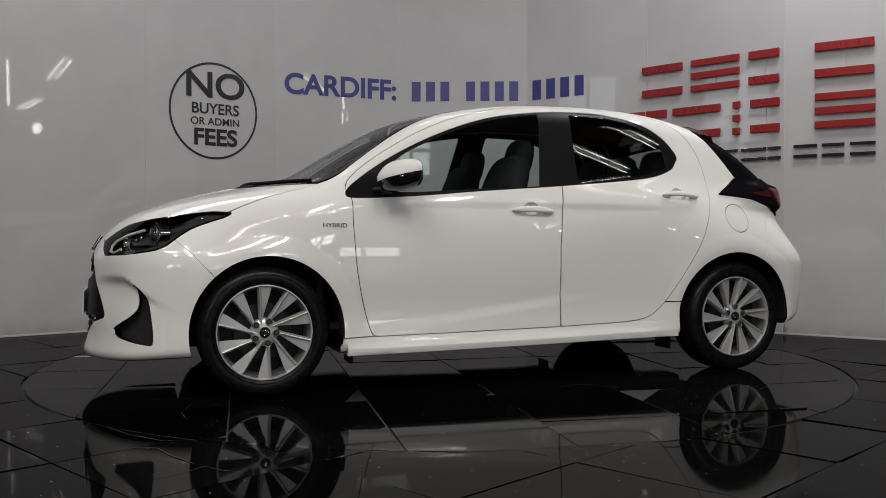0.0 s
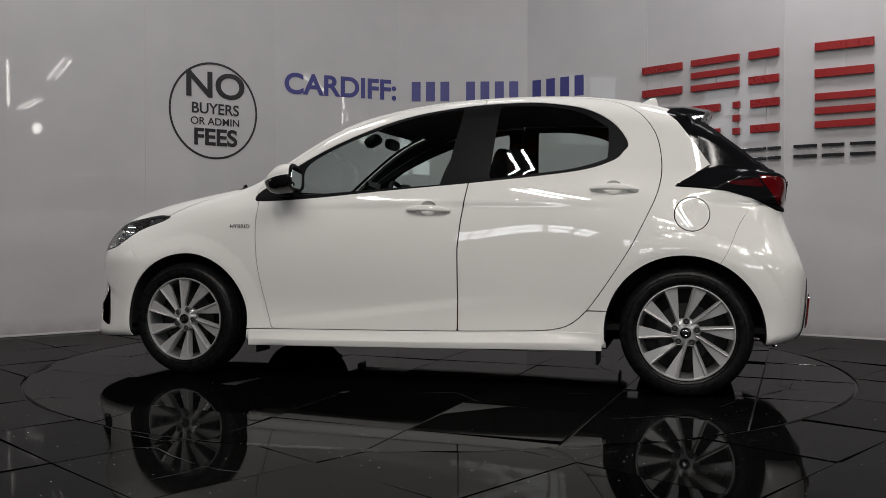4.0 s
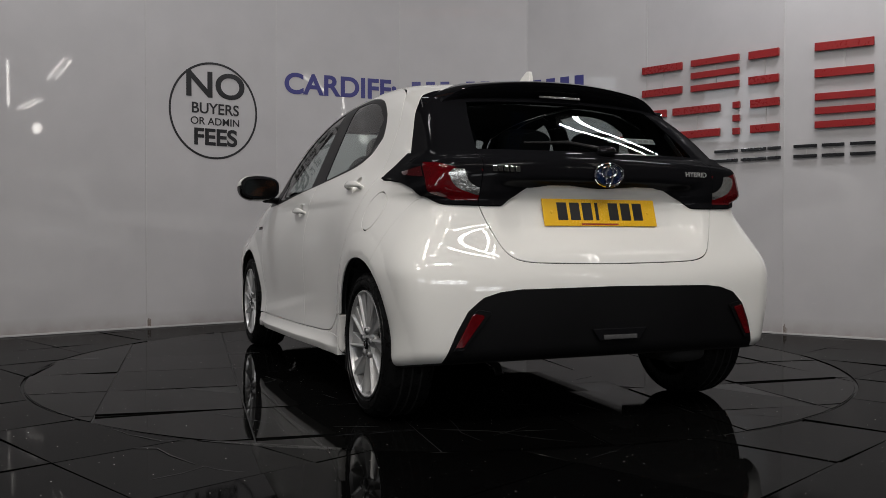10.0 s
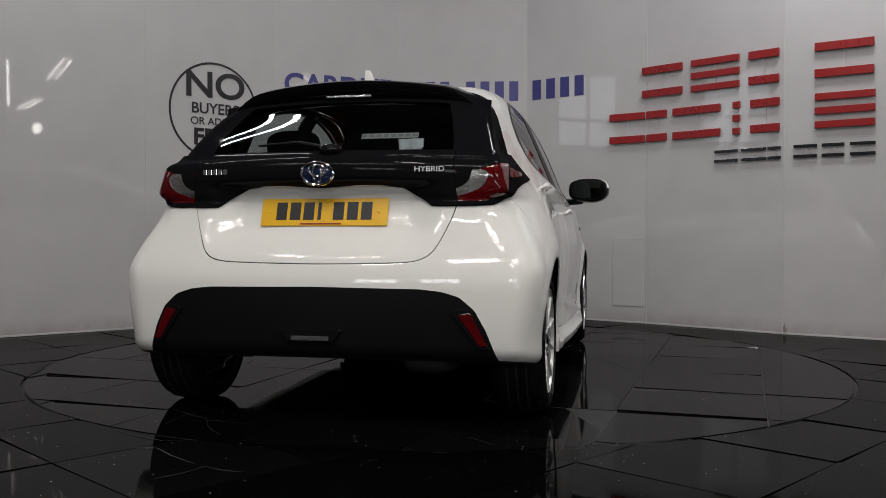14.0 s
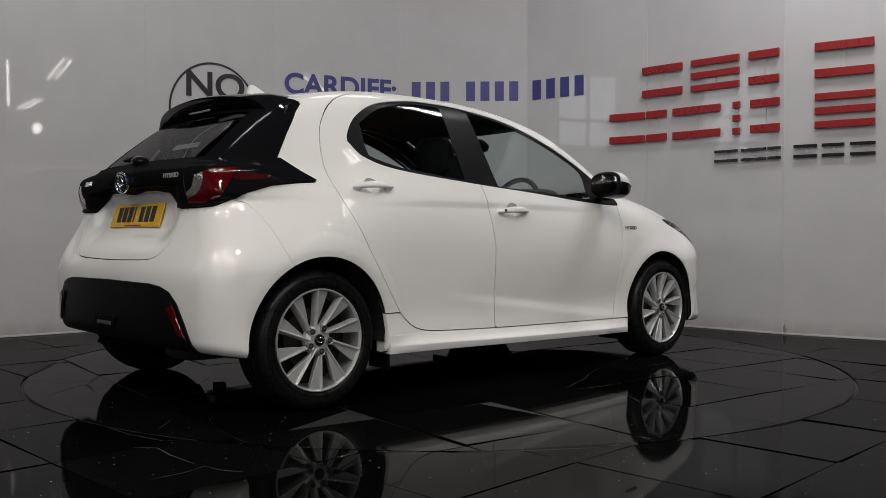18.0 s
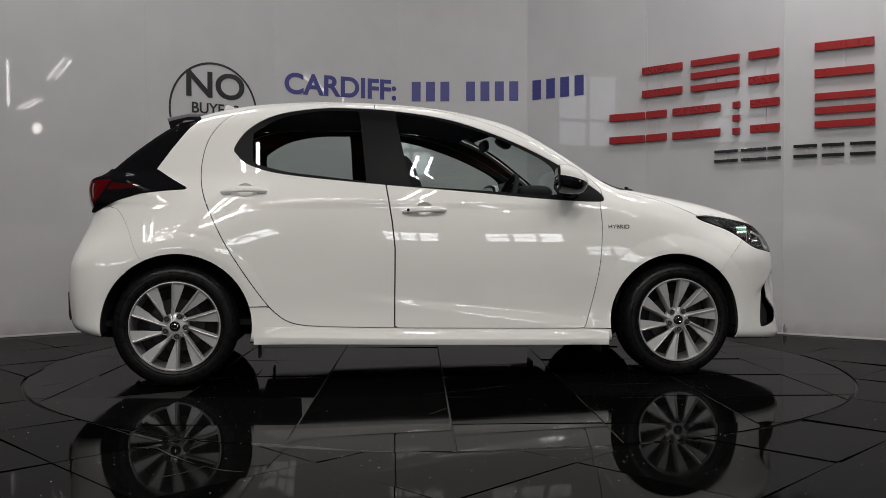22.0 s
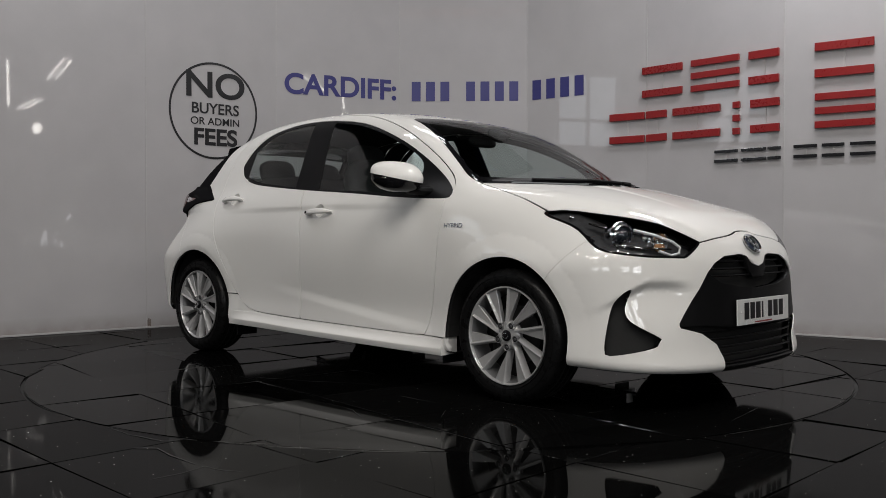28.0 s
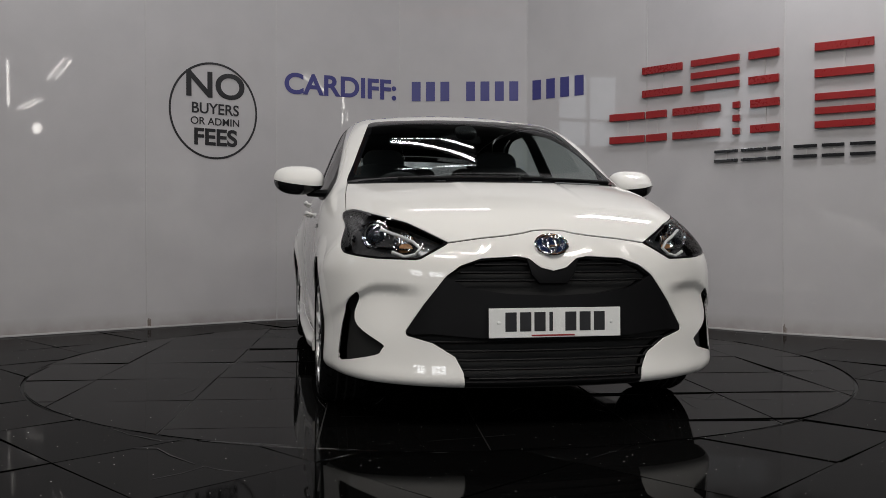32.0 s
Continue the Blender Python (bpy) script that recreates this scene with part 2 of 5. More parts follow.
def sweep(path, radius, n=10, closed=False, flat=1.0):
    """A round bar along a path of points; radius may be a list."""
    bm, rings = bmesh.new(), []
    pts = [Vector(p) for p in path]
    for i, p in enumerate(pts):
        ahead = (pts[(i + 1) % len(pts)] if closed or i + 1 < len(pts) else p) - (pts[i - 1] if closed or i else p)
        q = ahead.to_track_quat("Z", "Y").to_matrix()
        r = radius[i] if isinstance(radius, (list, tuple)) else radius
        rings.append([bm.verts.new(p + q @ Vector((r * math.cos(2 * math.pi * k / n), flat * r * math.sin(2 * math.pi * k / n), 0))) for k in range(n)])
    pairs = list(zip(rings, rings[1:])) + ([(rings[-1], rings[0])] if closed else [])
    for a, b in pairs:
        for k in range(n):
            bm.faces.new((a[k], a[(k + 1) % n], b[(k + 1) % n], b[k]))
    if not closed:
        bm.faces.new(rings[0][::-1])
        bm.faces.new(rings[-1])
    bmesh.ops.recalc_face_normals(bm, faces=bm.faces)
    return bm


def slab(outline, depth, m=None, bevel=0.0):
    """A flat outline in x and y, drawn out along z."""
    bm = bmesh.new()
    face = bm.faces.new([bm.verts.new((*p, 0)) for p in outline])
    out = bmesh.ops.extrude_face_region(bm, geom=[face])
    bmesh.ops.translate(bm, verts=[v for v in out["geom"] if isinstance(v, bmesh.types.BMVert)], vec=(0, 0, depth))
    bmesh.ops.recalc_face_normals(bm, faces=bm.faces)
    if bevel:
        bmesh.ops.bevel(bm, geom=[e for e in bm.edges if e.calc_length() > bevel * 3], offset=bevel, segments=2, profile=0.6, affect="EDGES")
    if m:
        bm.transform(m)
    return bm


def blob(size, m=None, power=2.6, nu=24, nv=14):
    """A rounded box: a superellipsoid of the given full sizes."""
    bm, rows = bmesh.new(), []
    e = 2 / power
    sgn = lambda c: math.copysign(abs(c) ** e, c)
    for j in range(nv + 1):
        v = -math.pi / 2 + math.pi * j / nv
        rows.append([bm.verts.new((size[0] / 2 * sgn(math.cos(v)) * sgn(math.cos(2 * math.pi * i / nu)), size[1] / 2 * sgn(math.cos(v)) * sgn(math.sin(2 * math.pi * i / nu)), size[2] / 2 * sgn(math.sin(v)))) for i in range(nu)])
    for a, b in zip(rows, rows[1:]):
        for i in range(nu):
            bm.faces.new((a[i], a[(i + 1) % nu], b[(i + 1) % nu], b[i]))
    bmesh.ops.remove_doubles(bm, verts=bm.verts, dist=1e-5)
    bmesh.ops.recalc_face_normals(bm, faces=bm.faces)
    if m:
        bm.transform(m)
    return bm


def words(text, height, depth, m, mat, name, parent=None, label="", bold=0.0, wide=1.0):
    """Lettering in the built-in font, its capitals of the given height, centred."""
    c = bpy.data.curves.new(name, "FONT")
    c.body, c.size, c.extrude, c.align_x, c.align_y, c.offset = text, height * 1.38, depth, "CENTER", "CENTER", bold
    tmp = bpy.data.objects.new(name, c)
    scene.collection.objects.link(tmp)
    me = bpy.data.meshes.new_from_object(tmp.evaluated_get(bpy.context.evaluated_depsgraph_get()))
    bpy.data.objects.remove(tmp)
    me.transform(m @ Matrix.Diagonal((wide, 1, 1, 1)))
    me.materials.clear()
    me.materials.append(mat)
    ob = new(name, me)
    if parent is not None:
        ob.parent = parent
    if label:
        ob["label"] = label
    return ob

# ---- the hall: floor, curved panel wall, walls and roof that close it ----
TURN_R = 2.235
floor_bed = tagged(part("floor", box((16, 16, 0.1), pose(0, -4.2, -0.062)), GROUT), "black floor bed under polished black tiles", "floor", kind="structure")
CORNERS = ((-4.25, 0.27), (-3.27, 1.06), (-2.337, 1.805), (-1.425, 2.475), (-0.374, 2.92), (0.80, 2.87), (1.734, 2.186), (2.57, 1.372), (3.55, 0.70), (4.55, 0.02))
WALL_TOP = 3.6


def on_panel(i, s, z, out=0.0):
    """A pose on wall panel i: s metres along it, z up, facing the hall; x runs along it and y up."""
    a, b = Vector((*CORNERS[i], 0)), Vector((*CORNERS[i + 1], 0))
    d = (b - a).normalized()
    n = Vector((d.y, -d.x, 0))
    p = a + d * s + n * out
    m = Matrix(((d.x, 0, n.x, p.x), (d.y, 0, n.y, p.y), (0, 1, 0, z), (0, 0, 0, 1)))
    return m


show_wall = tagged(new("wall_display"), "curved display wall of glossy white panels", "wall", kind="structure")
for i in range(len(CORNERS) - 1):
    long = (Vector(CORNERS[i + 1]) - Vector(CORNERS[i])).length
    m = on_panel(i, long / 2, WALL_TOP / 2 + 0.004, -0.02)
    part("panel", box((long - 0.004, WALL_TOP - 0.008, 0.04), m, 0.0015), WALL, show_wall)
    part("joint_strip", box((0.012, WALL_TOP - 0.01, 0.012), on_panel(i, 0, WALL_TOP / 2, -0.004), 0.003), SEAM, show_wall)
# a low hatch let into one panel
part("access_panel", box((0.29, 0.586, 0.006), on_panel(5, 1.0, 0.434, 0.002), 0.002), WALL, show_wall, "flush access panel near the floor")
for i in range(len(CORNERS) - 1):
    long = (Vector(CORNERS[i + 1]) - Vector(CORNERS[i])).length
    part("foot_seal", box((long, 0.014, 0.008), on_panel(i, long / 2, 0.007, 0.004), 0.002), SEAM, show_wall)

for nm, size, at in (("wall_back", (16, 0.2, 6.4), (0, -11.6, 3.2)), ("wall_west", (0.2, 16, 6.4), (-7.6, -4.0, 3.2)), ("wall_east", (0.2, 16, 6.4), (7.6, -4.0, 3.2)), ("wall_north", (16, 0.2, 6.4), (0, 3.9, 3.2))):
    tagged(part(nm, box(size, pose(*at)), HALL), "plain grey wall that closes the hall", "wall", kind="structure")
tagged(part("ceiling", box((16, 16, 0.15), pose(0, -4.0, 6.4)), ROOFING), "dark sheeted hall roof", "ceiling", kind="structure")
for i, bx in enumerate((-5.2, -1.8, 1.8, 5.2)):
    bm = box((0.16, 15, 0.02), pose(bx, -4, 6.30))
    add_box(bm, (0.16, 15, 0.02), pose(bx, -4, 6.02))
    add_box(bm, (0.02, 15, 0.26), pose(bx, -4, 6.16))
    tagged(part("roof_beam", bm, ORANGE if i % 2 else BLUE), "painted steel beam under the roof", "beam", "roof beams")
for i, by in enumerate((-9.0, -6.6, -4.4, -2.2)):
    bm = box((15, 0.14, 0.30), pose(0, by, 5.85), 0.01)
    tagged(part("cross_beam", bm, ORANGE), "orange painted cross beam under the roof", "beam", "cross beams")
# housings for the added strip lights, all out of view
for tx, ty, tz, flat, watts, hue in TUBES:
    bm = box((1.56, 0.30, 0.05) if flat else (0.30, 1.56, 0.05), pose(tx, ty, tz + 0.035), 0.01)
    for d in (-0.6, 0.6):
        add_box(bm, (0.02, 0.02, 6.33 - tz), pose(tx + (d if flat else 0), ty + (0 if flat else d), (6.33 + tz) / 2))
    tagged(part("strip_light", bm, FIXTURE), "long white twin strip light under the roof, unseen and added for light", "light", "strip lights")
for bx in BAYS:
    bay = tagged(new("hall_window"), "high square hall window with white glazing bars", "window")
    for k in range(4):
        part("window_bar", box((0.09, 0.06, 1.42), pose(bx - 0.78 + 0.52 * k, -11.15, 2.9), 0.008), FIXTURE, bay)
    for k in range(3):
        part("window_bar", box((1.65, 0.06, 0.09), pose(bx, -11.15, 2.25 + 0.65 * k), 0.008), FIXTURE, bay)

glazed_door = tagged(new("hall_door"), "low glazed door with white bars in the hall's front", "door")
for k in range(3):
    part("door_bar", box((0.08, 0.06, 1.3), pose(5.55 + 0.75 * k, -11.15, 1.05), 0.008), FIXTURE, glazed_door)
for k in range(3):
    part("door_bar", box((1.6, 0.06, 0.07), pose(6.3, -11.15, 0.48 + 0.58 * k), 0.008), FIXTURE, glazed_door)
side_window = tagged(new("hall_window"), "wide window with white glazing bars in the west wall", "window")
for k in range(3):
    part("window_bar", box((0.06, 0.07, 1.95), pose(-7.35, -2.55 + 0.65 * k, 3.0), 0.008), FIXTURE, side_window)
for k in range(3):
    part("window_bar", box((0.06, 1.4, 0.07), pose(-7.35, -1.9, 2.1 + 0.9 * k), 0.008), FIXTURE, side_window)

# low twin tubes over the east side of the hall, a slim upright tube and a round bulkhead lamp on the east wall
for (ax, ay), (bx, by), z in (((2.7, -2.5), (4.1, -3.8), 3.3), ((5.9, -5.4), (6.9, -6.6), 3.3), ((4.3, -2.5), (5.7, -2.5), 5.2), ((4.3, -1.7), (5.7, -1.7), 5.2)):
    d = Vector((bx - ax, by - ay, 0)).normalized()
    n = Vector((-d.y, d.x, 0))
    rail = [Vector((ax, ay, z + 0.07)), Vector((bx, by, z + 0.07))]
    fitting = tagged(part("strip_light", sweep(rail, 0.07, 8, flat=0.5), FIXTURE), "lit twin tube light hung from the roof on rods", "light", "strip lights")
    for k in (-0.055, 0.055):
        part("tube", sweep([Vector((ax, ay, z)) + n * k, Vector((bx, by, z)) + n * k], 0.011, 10), TUBE_GLOW, fitting, "glowing white tube")
    for k in (0.2, 0.8):
        q = rail[0].lerp(rail[1], k)
        part("hanger", sweep([q, Vector((q.x, q.y, 6.33))], 0.006, 6), FIXTURE, fitting)
upright = tagged(part("wall_light", box((0.05, 0.14, 1.1), pose(7.47, -7.3, 3.95), 0.01), FIXTURE), "slim upright tube light on the hall wall", "light")
part("tube", sweep([Vector((7.42, -7.3, 3.48)), Vector((7.42, -7.3, 4.42))], 0.014, 10), TUBE_GLOW, upright, "glowing white tube")
bulkhead = tagged(part("bulkhead_lamp", lathe([(0.0, 0.06), (0.15, 0.05), (0.17, 0.0)], 28, "Z", pose(7.47, -6.6, 2.97, 0, -90, 0)), FIXTURE, smooth=True), "round bulkhead lamp on the hall wall", "light")
part("diffuser", lathe([(0.0, 0.09), (0.07, 0.08), (0.11, 0.055)], 28, "Z", pose(7.47, -6.6, 2.97, 0, -90, 0)), TUBE_GLOW, bulkhead, "glowing round diffuser", smooth=True)

# ---- tiles: the fixed floor lies askew to the hall, the turning disc has its own ----


def clip_poly(poly, keep):
    """Cuts a convex polygon to where keep(p) >= 0 (keep is linear)."""
    out = []
    for a, b in zip(poly, poly[1:] + poly[:1]):
        da, db = keep(a), keep(b)
        if da >= 0:
            out.append(a)
        if da * db < 0:
            k = da / (da - db)
            out.append((a[0] + (b[0] - a[0]) * k, a[1] + (b[1] - a[1]) * k))
    return out


def tile_mesh(name, poly, top=0.0, thick=0.010):
    n = len(poly)
    cx, cy = sum(p[0] for p in poly) / n, sum(p[1] for p in poly) / n
    ins = []
    for p in poly:
        d = math.hypot(p[0] - cx, p[1] - cy)
        k = max(1 - 0.0010 / max(d, 0.01), 0.5)
        ins.append((cx + (p[0] - cx) * k, cy + (p[1] - cy) * k))
    verts = [(*p, top) for p in ins] + [(*p, top - 0.0007) for p in poly] + [(*p, top - thick) for p in poly]
    faces = [list(range(n))] + [(i + k, (i + 1) % n + k, (i + 1) % n + k + n, i + k + n)[::-1] for k in (0, n) for i in range(n)]
    return verts, faces


rng = random.Random(7)
TS, GAP = 0.6, 0.005


def lay_tiles(parent, turn, off, inside, outside, span, spot, rough_joint):
    """Square tiles on a grid turned by some degrees; inside / outside: radii that bound them round spot."""
    c, s = math.cos(radians(turn)), math.sin(radians(turn))
    for i in range(-span, span):
        for j in range(-span, span):
            g = GAP / 2 + rng.random() * rough_joint
            u0, v0 = off[0] + i * TS + g, off[1] + j * TS + g
            u1, v1 = off[0] + (i + 1) * TS - g, off[1] + (j + 1) * TS - g
            poly = [(c * u - s * v, s * u + c * v) for u, v in ((u0, v0), (u1, v0), (u1, v1), (u0, v1))]
            mid = (sum(p[0] for p in poly) / 4, sum(p[1] for p in poly) / 4)
            far = max(math.hypot(*p) for p in poly)
            near = min(math.hypot(*p) for p in poly)
            if inside:
                if near > inside:
                    continue
                if far > inside:
                    for k in range(72):
                        a = 2 * math.pi * k / 72
                        if abs((a - math.atan2(mid[1], mid[0]) + math.pi) % (2 * math.pi) - math.pi) < 0.6:
                            poly = clip_poly(poly, lambda p: inside - p[0] * math.cos(a) - p[1] * math.sin(a))
            if outside:
                if not spot(mid) or far < outside:
                    continue
                if near < outside + 0.25 * TS or math.hypot(*mid) < outside + 0.45:
                    yield_polys = ring_cut(poly, outside)
                else:
                    yield_polys = [poly]
            else:
                yield_polys = [poly]
            for q in yield_polys:
                if len(q) < 3:
                    continue
                mx, my = sum(p[0] for p in q) / len(q), sum(p[1] for p in q) / len(q)
                v, f = tile_mesh("tile", [(p[0] - mx, p[1] - my) for p in q])
                ob = link("tile", v, f, TILE if inside else TILE_WORN, parent, smooth=False)
                ob.location = (mx, my, rng.uniform(-0.0006, 0.0006))
                ob.rotation_euler = (rng.gauss(0, TILT), rng.gauss(0, TILT), 0)


def ring_cut(poly, radius):
    """The part of a polygon outside a circle, its edge drawn along the circle."""
    fine = []
    n = len(poly)
    for i in range(n):
        a, b = poly[i], poly[(i + 1) % n]
        for k in range(24):
            fine.append((a[0] + (b[0] - a[0]) * k / 24, a[1] + (b[1] - a[1]) * k / 24))
    if all(math.hypot(*p) >= radius for p in fine):
        return [poly]
    out = []
    for p in fine:
        d = math.hypot(*p)
        out.append(p if d >= radius else (p[0] / d * radius, p[1] / d * radius))
    # drop what collapses
    keep = []
    for p in out:
        if not keep or math.hypot(p[0] - keep[-1][0], p[1] - keep[-1][1]) > 0.004:
            keep.append(p)
    return [keep] if len(keep) > 3 and sum(1 for p in fine if math.hypot(*p) >= radius) > 2 else []


TILT = 0.0056
tiles_fixed = tagged(new("floor_tiles"), "polished black quartz floor tiles with sparkling flecks", "floor", kind="structure")


def seen_floor(p):
    return -6.6 < p[1] < 2.9 and abs(p[0]) < 5.0


lay_tiles(tiles_fixed, 45, (-0.775, 2.2), 0, TURN_R + 0.014, 14, seen_floor, 0.0008)
turntable = tagged(new("turntable"), "round turning floor disc tiled in polished black quartz", "turntable")
disc = []
for k in range(128):
    a = 2 * math.pi * k / 128
    disc.append((TURN_R * math.cos(a), TURN_R * math.sin(a)))
part("disc_bed", slab(disc, 0.008, pose(0, 0, -0.0115)), GROUT, turntable)
lay_tiles(turntable, 173.4, (0, 0), TURN_R - 0.004, 0, 5, None, 0.0012)


# hairline cracks in the worn tiles
def crack(points, parent, wide=0.004):
    bm, rows = bmesh.new(), []
    fine = []
    for (ax, ay), (bx, by) in zip(points, points[1:]):
        n = max(2, int(math.hypot(bx - ax, by - ay) / 0.06))
        for k in range(n):
            fine.append((ax + (bx - ax) * k / n + rng.uniform(-0.004, 0.004), ay + (by - ay) * k / n + rng.uniform(-0.004, 0.004)))
    fine.append(points[-1])
    for i, (x, y) in enumerate(fine):
        a, b = fine[max(i - 1, 0)], fine[min(i + 1, len(fine) - 1)]
        d = max(math.hypot(b[0] - a[0], b[1] - a[1]), 1e-6)
        w = wide * (0.25 + rng.random()) * (0.2 if i in (0, len(fine) - 1) else 0.5)
        nx, ny = -(b[1] - a[1]) / d * w, (b[0] - a[0]) / d * w
        rows.append((bm.verts.new((x + nx, y + ny, 0.0016)), bm.verts.new((x - nx, y - ny, 0.0016))))
    for p, q in zip(rows, rows[1:]):
        bm.faces.new((p[0], p[1], q[1], q[0]))
    bmesh.ops.recalc_face_normals(bm, faces=bm.faces)
    part("crack", bm, GROUT, parent)


for k in range(26):
    a, r = rng.uniform(0, 2 * math.pi), rng.uniform(1.0, 2.1)
    x, y = r * math.cos(a), r * math.sin(a)
    h = rng.uniform(0, 2 * math.pi)
    pts = [(x, y)]
    for _ in range(rng.randint(1, 3)):
        h += rng.gauss(0, 0.5)
        d = rng.uniform(0.12, 0.35)
        x, y = x + d * math.cos(h), y + d * math.sin(h)
        if math.hypot(x, y) < TURN_R - 0.03:
            pts.append((x, y))
    if len(pts) > 1:
        crack(pts, turntable)
CRACK_A = ((-1.268, -1.861), (-1.142, -1.987), (-0.986, -2.086), (-0.890, -2.068))
CRACK_B = ((-1.062, -2.187), (-0.972, -2.195), (-0.904, -2.289), (-0.786, -2.407))
CRACK_C = ((-0.866, -2.591), (-0.800, -2.515), (-0.748, -2.435), (-0.686, -2.482), (-0.608, -2.502))
for pts in (CRACK_A, CRACK_B, CRACK_C):
    crack(pts, tiles_fixed, 0.006)

# ---- the car's skin: a smooth solid, meshed once and cut into panels ----
# x runs forward from between the axles, y to the car's left, z up


def curve(xs, ys):
    """A smooth curve through a few knots (natural cubic), straight beyond its ends."""
    xs, ys = np.asarray(xs, float), np.asarray(ys, float)
    order = np.argsort(xs)
    xs, ys = xs[order], ys[order]
    n, h = len(xs), np.diff(xs)
    a, r = np.eye(n), np.zeros(n)
    for i in range(1, n - 1):
        a[i, i - 1], a[i, i], a[i, i + 1] = h[i - 1], 2 * (h[i - 1] + h[i]), h[i]
        r[i] = 6 * ((ys[i + 1] - ys[i]) / h[i] - (ys[i] - ys[i - 1]) / h[i - 1])
    m = np.linalg.solve(a, r)

    def at(x):
        x = np.asarray(x, float)
        i = np.clip(np.searchsorted(xs, x) - 1, 0, n - 2)
        c = np.clip(x, xs[0], xs[-1])
        u, v, k = xs[i + 1] - c, c - xs[i], h[i]
        y = (m[i] * u**3 + m[i + 1] * v**3) / (6 * k) + (ys[i] / k - m[i] * k / 6) * u + (ys[i + 1] / k - m[i + 1] * k / 6) * v
        s0 = (ys[1] - ys[0]) / h[0] - m[1] * h[0] / 6
        s1 = (ys[-1] - ys[-2]) / h[-1] + m[-2] * h[-1] / 6
        return y + np.where(x < xs[0], (x - xs[0]) * s0, 0) + np.where(x > xs[-1], (x - xs[-1]) * s1, 0)

    return at


def smax(a, b, k):
    h = np.maximum(k - np.abs(a - b), 0) / k
    return np.maximum(a, b) + h * h * k / 4


def smin(a, b, k):
    return -smax(-a, -b, k)


SIDE = curve((0.14, 0.20, 0.27, 0.35, 0.48, 0.62, 0.75, 0.85, 0.93, 1.00), (0.812, 0.828, 0.832, 0.827, 0.837, 0.846, 0.839, 0.819, 0.791, 0.757))
HOOD = curve((2.05, 1.95, 1.82, 1.67, 1.50, 1.376, 1.17, 1.0, 0.7, 0.3, -0.4, -0.9, -1.2, -1.45, -1.6, -1.8), (0.735, 0.793, 0.854, 0.904, 0.948, 0.974, 1.013, 1.045, 1.10, 1.13, 1.13, 1.12, 1.09, 1.050, 1.032, 1.026))
NOSE = curve((0.10, 0.17, 0.25, 0.36, 0.46, 0.58, 0.66, 0.74, 0.9), (2.055, 2.088, 2.078, 2.071, 2.063, 2.052, 2.042, 2.026, 1.981))
TAIL = curve((0.15, 0.25, 0.38, 0.5, 0.58, 0.66, 0.76, 0.88, 0.95, 1.03, 1.1), (-1.79, -1.820, -1.842, -1.848, -1.843, -1.815, -1.770, -1.736, -1.740, -1.744, -1.730))
UNDER = curve((2.05, 1.6, 0.9, -0.9, -1.6, -1.9), (0.158, 0.19, 0.182, 0.206, 0.24, 0.29))
SCREEN = curve((1.0, 1.1, 1.2, 1.3, 1.4, 1.47), (1.120, 0.958, 0.796, 0.631, 0.453, 0.298))
ROOF = curve((0.75, 0.393, 0.14, -0.3, -0.6, -0.84, -1.09, -1.25), (1.287, 1.386, 1.440, 1.477, 1.477, 1.462, 1.421, 1.375))
GLASS = lambda z: 0.807 - 0.371 * (z - 0.9) - 0.085 * (z - 0.9) ** 2
HATCH = curve((0.98, 1.06, 1.15, 1.25, 1.35, 1.42), (-1.767, -1.686, -1.585, -1.460, -1.333, -1.232))


C = [-0.008, -0.008, 0.118, 0.537, 0.120, 0.038, 0.386, 0.126, 0.209]


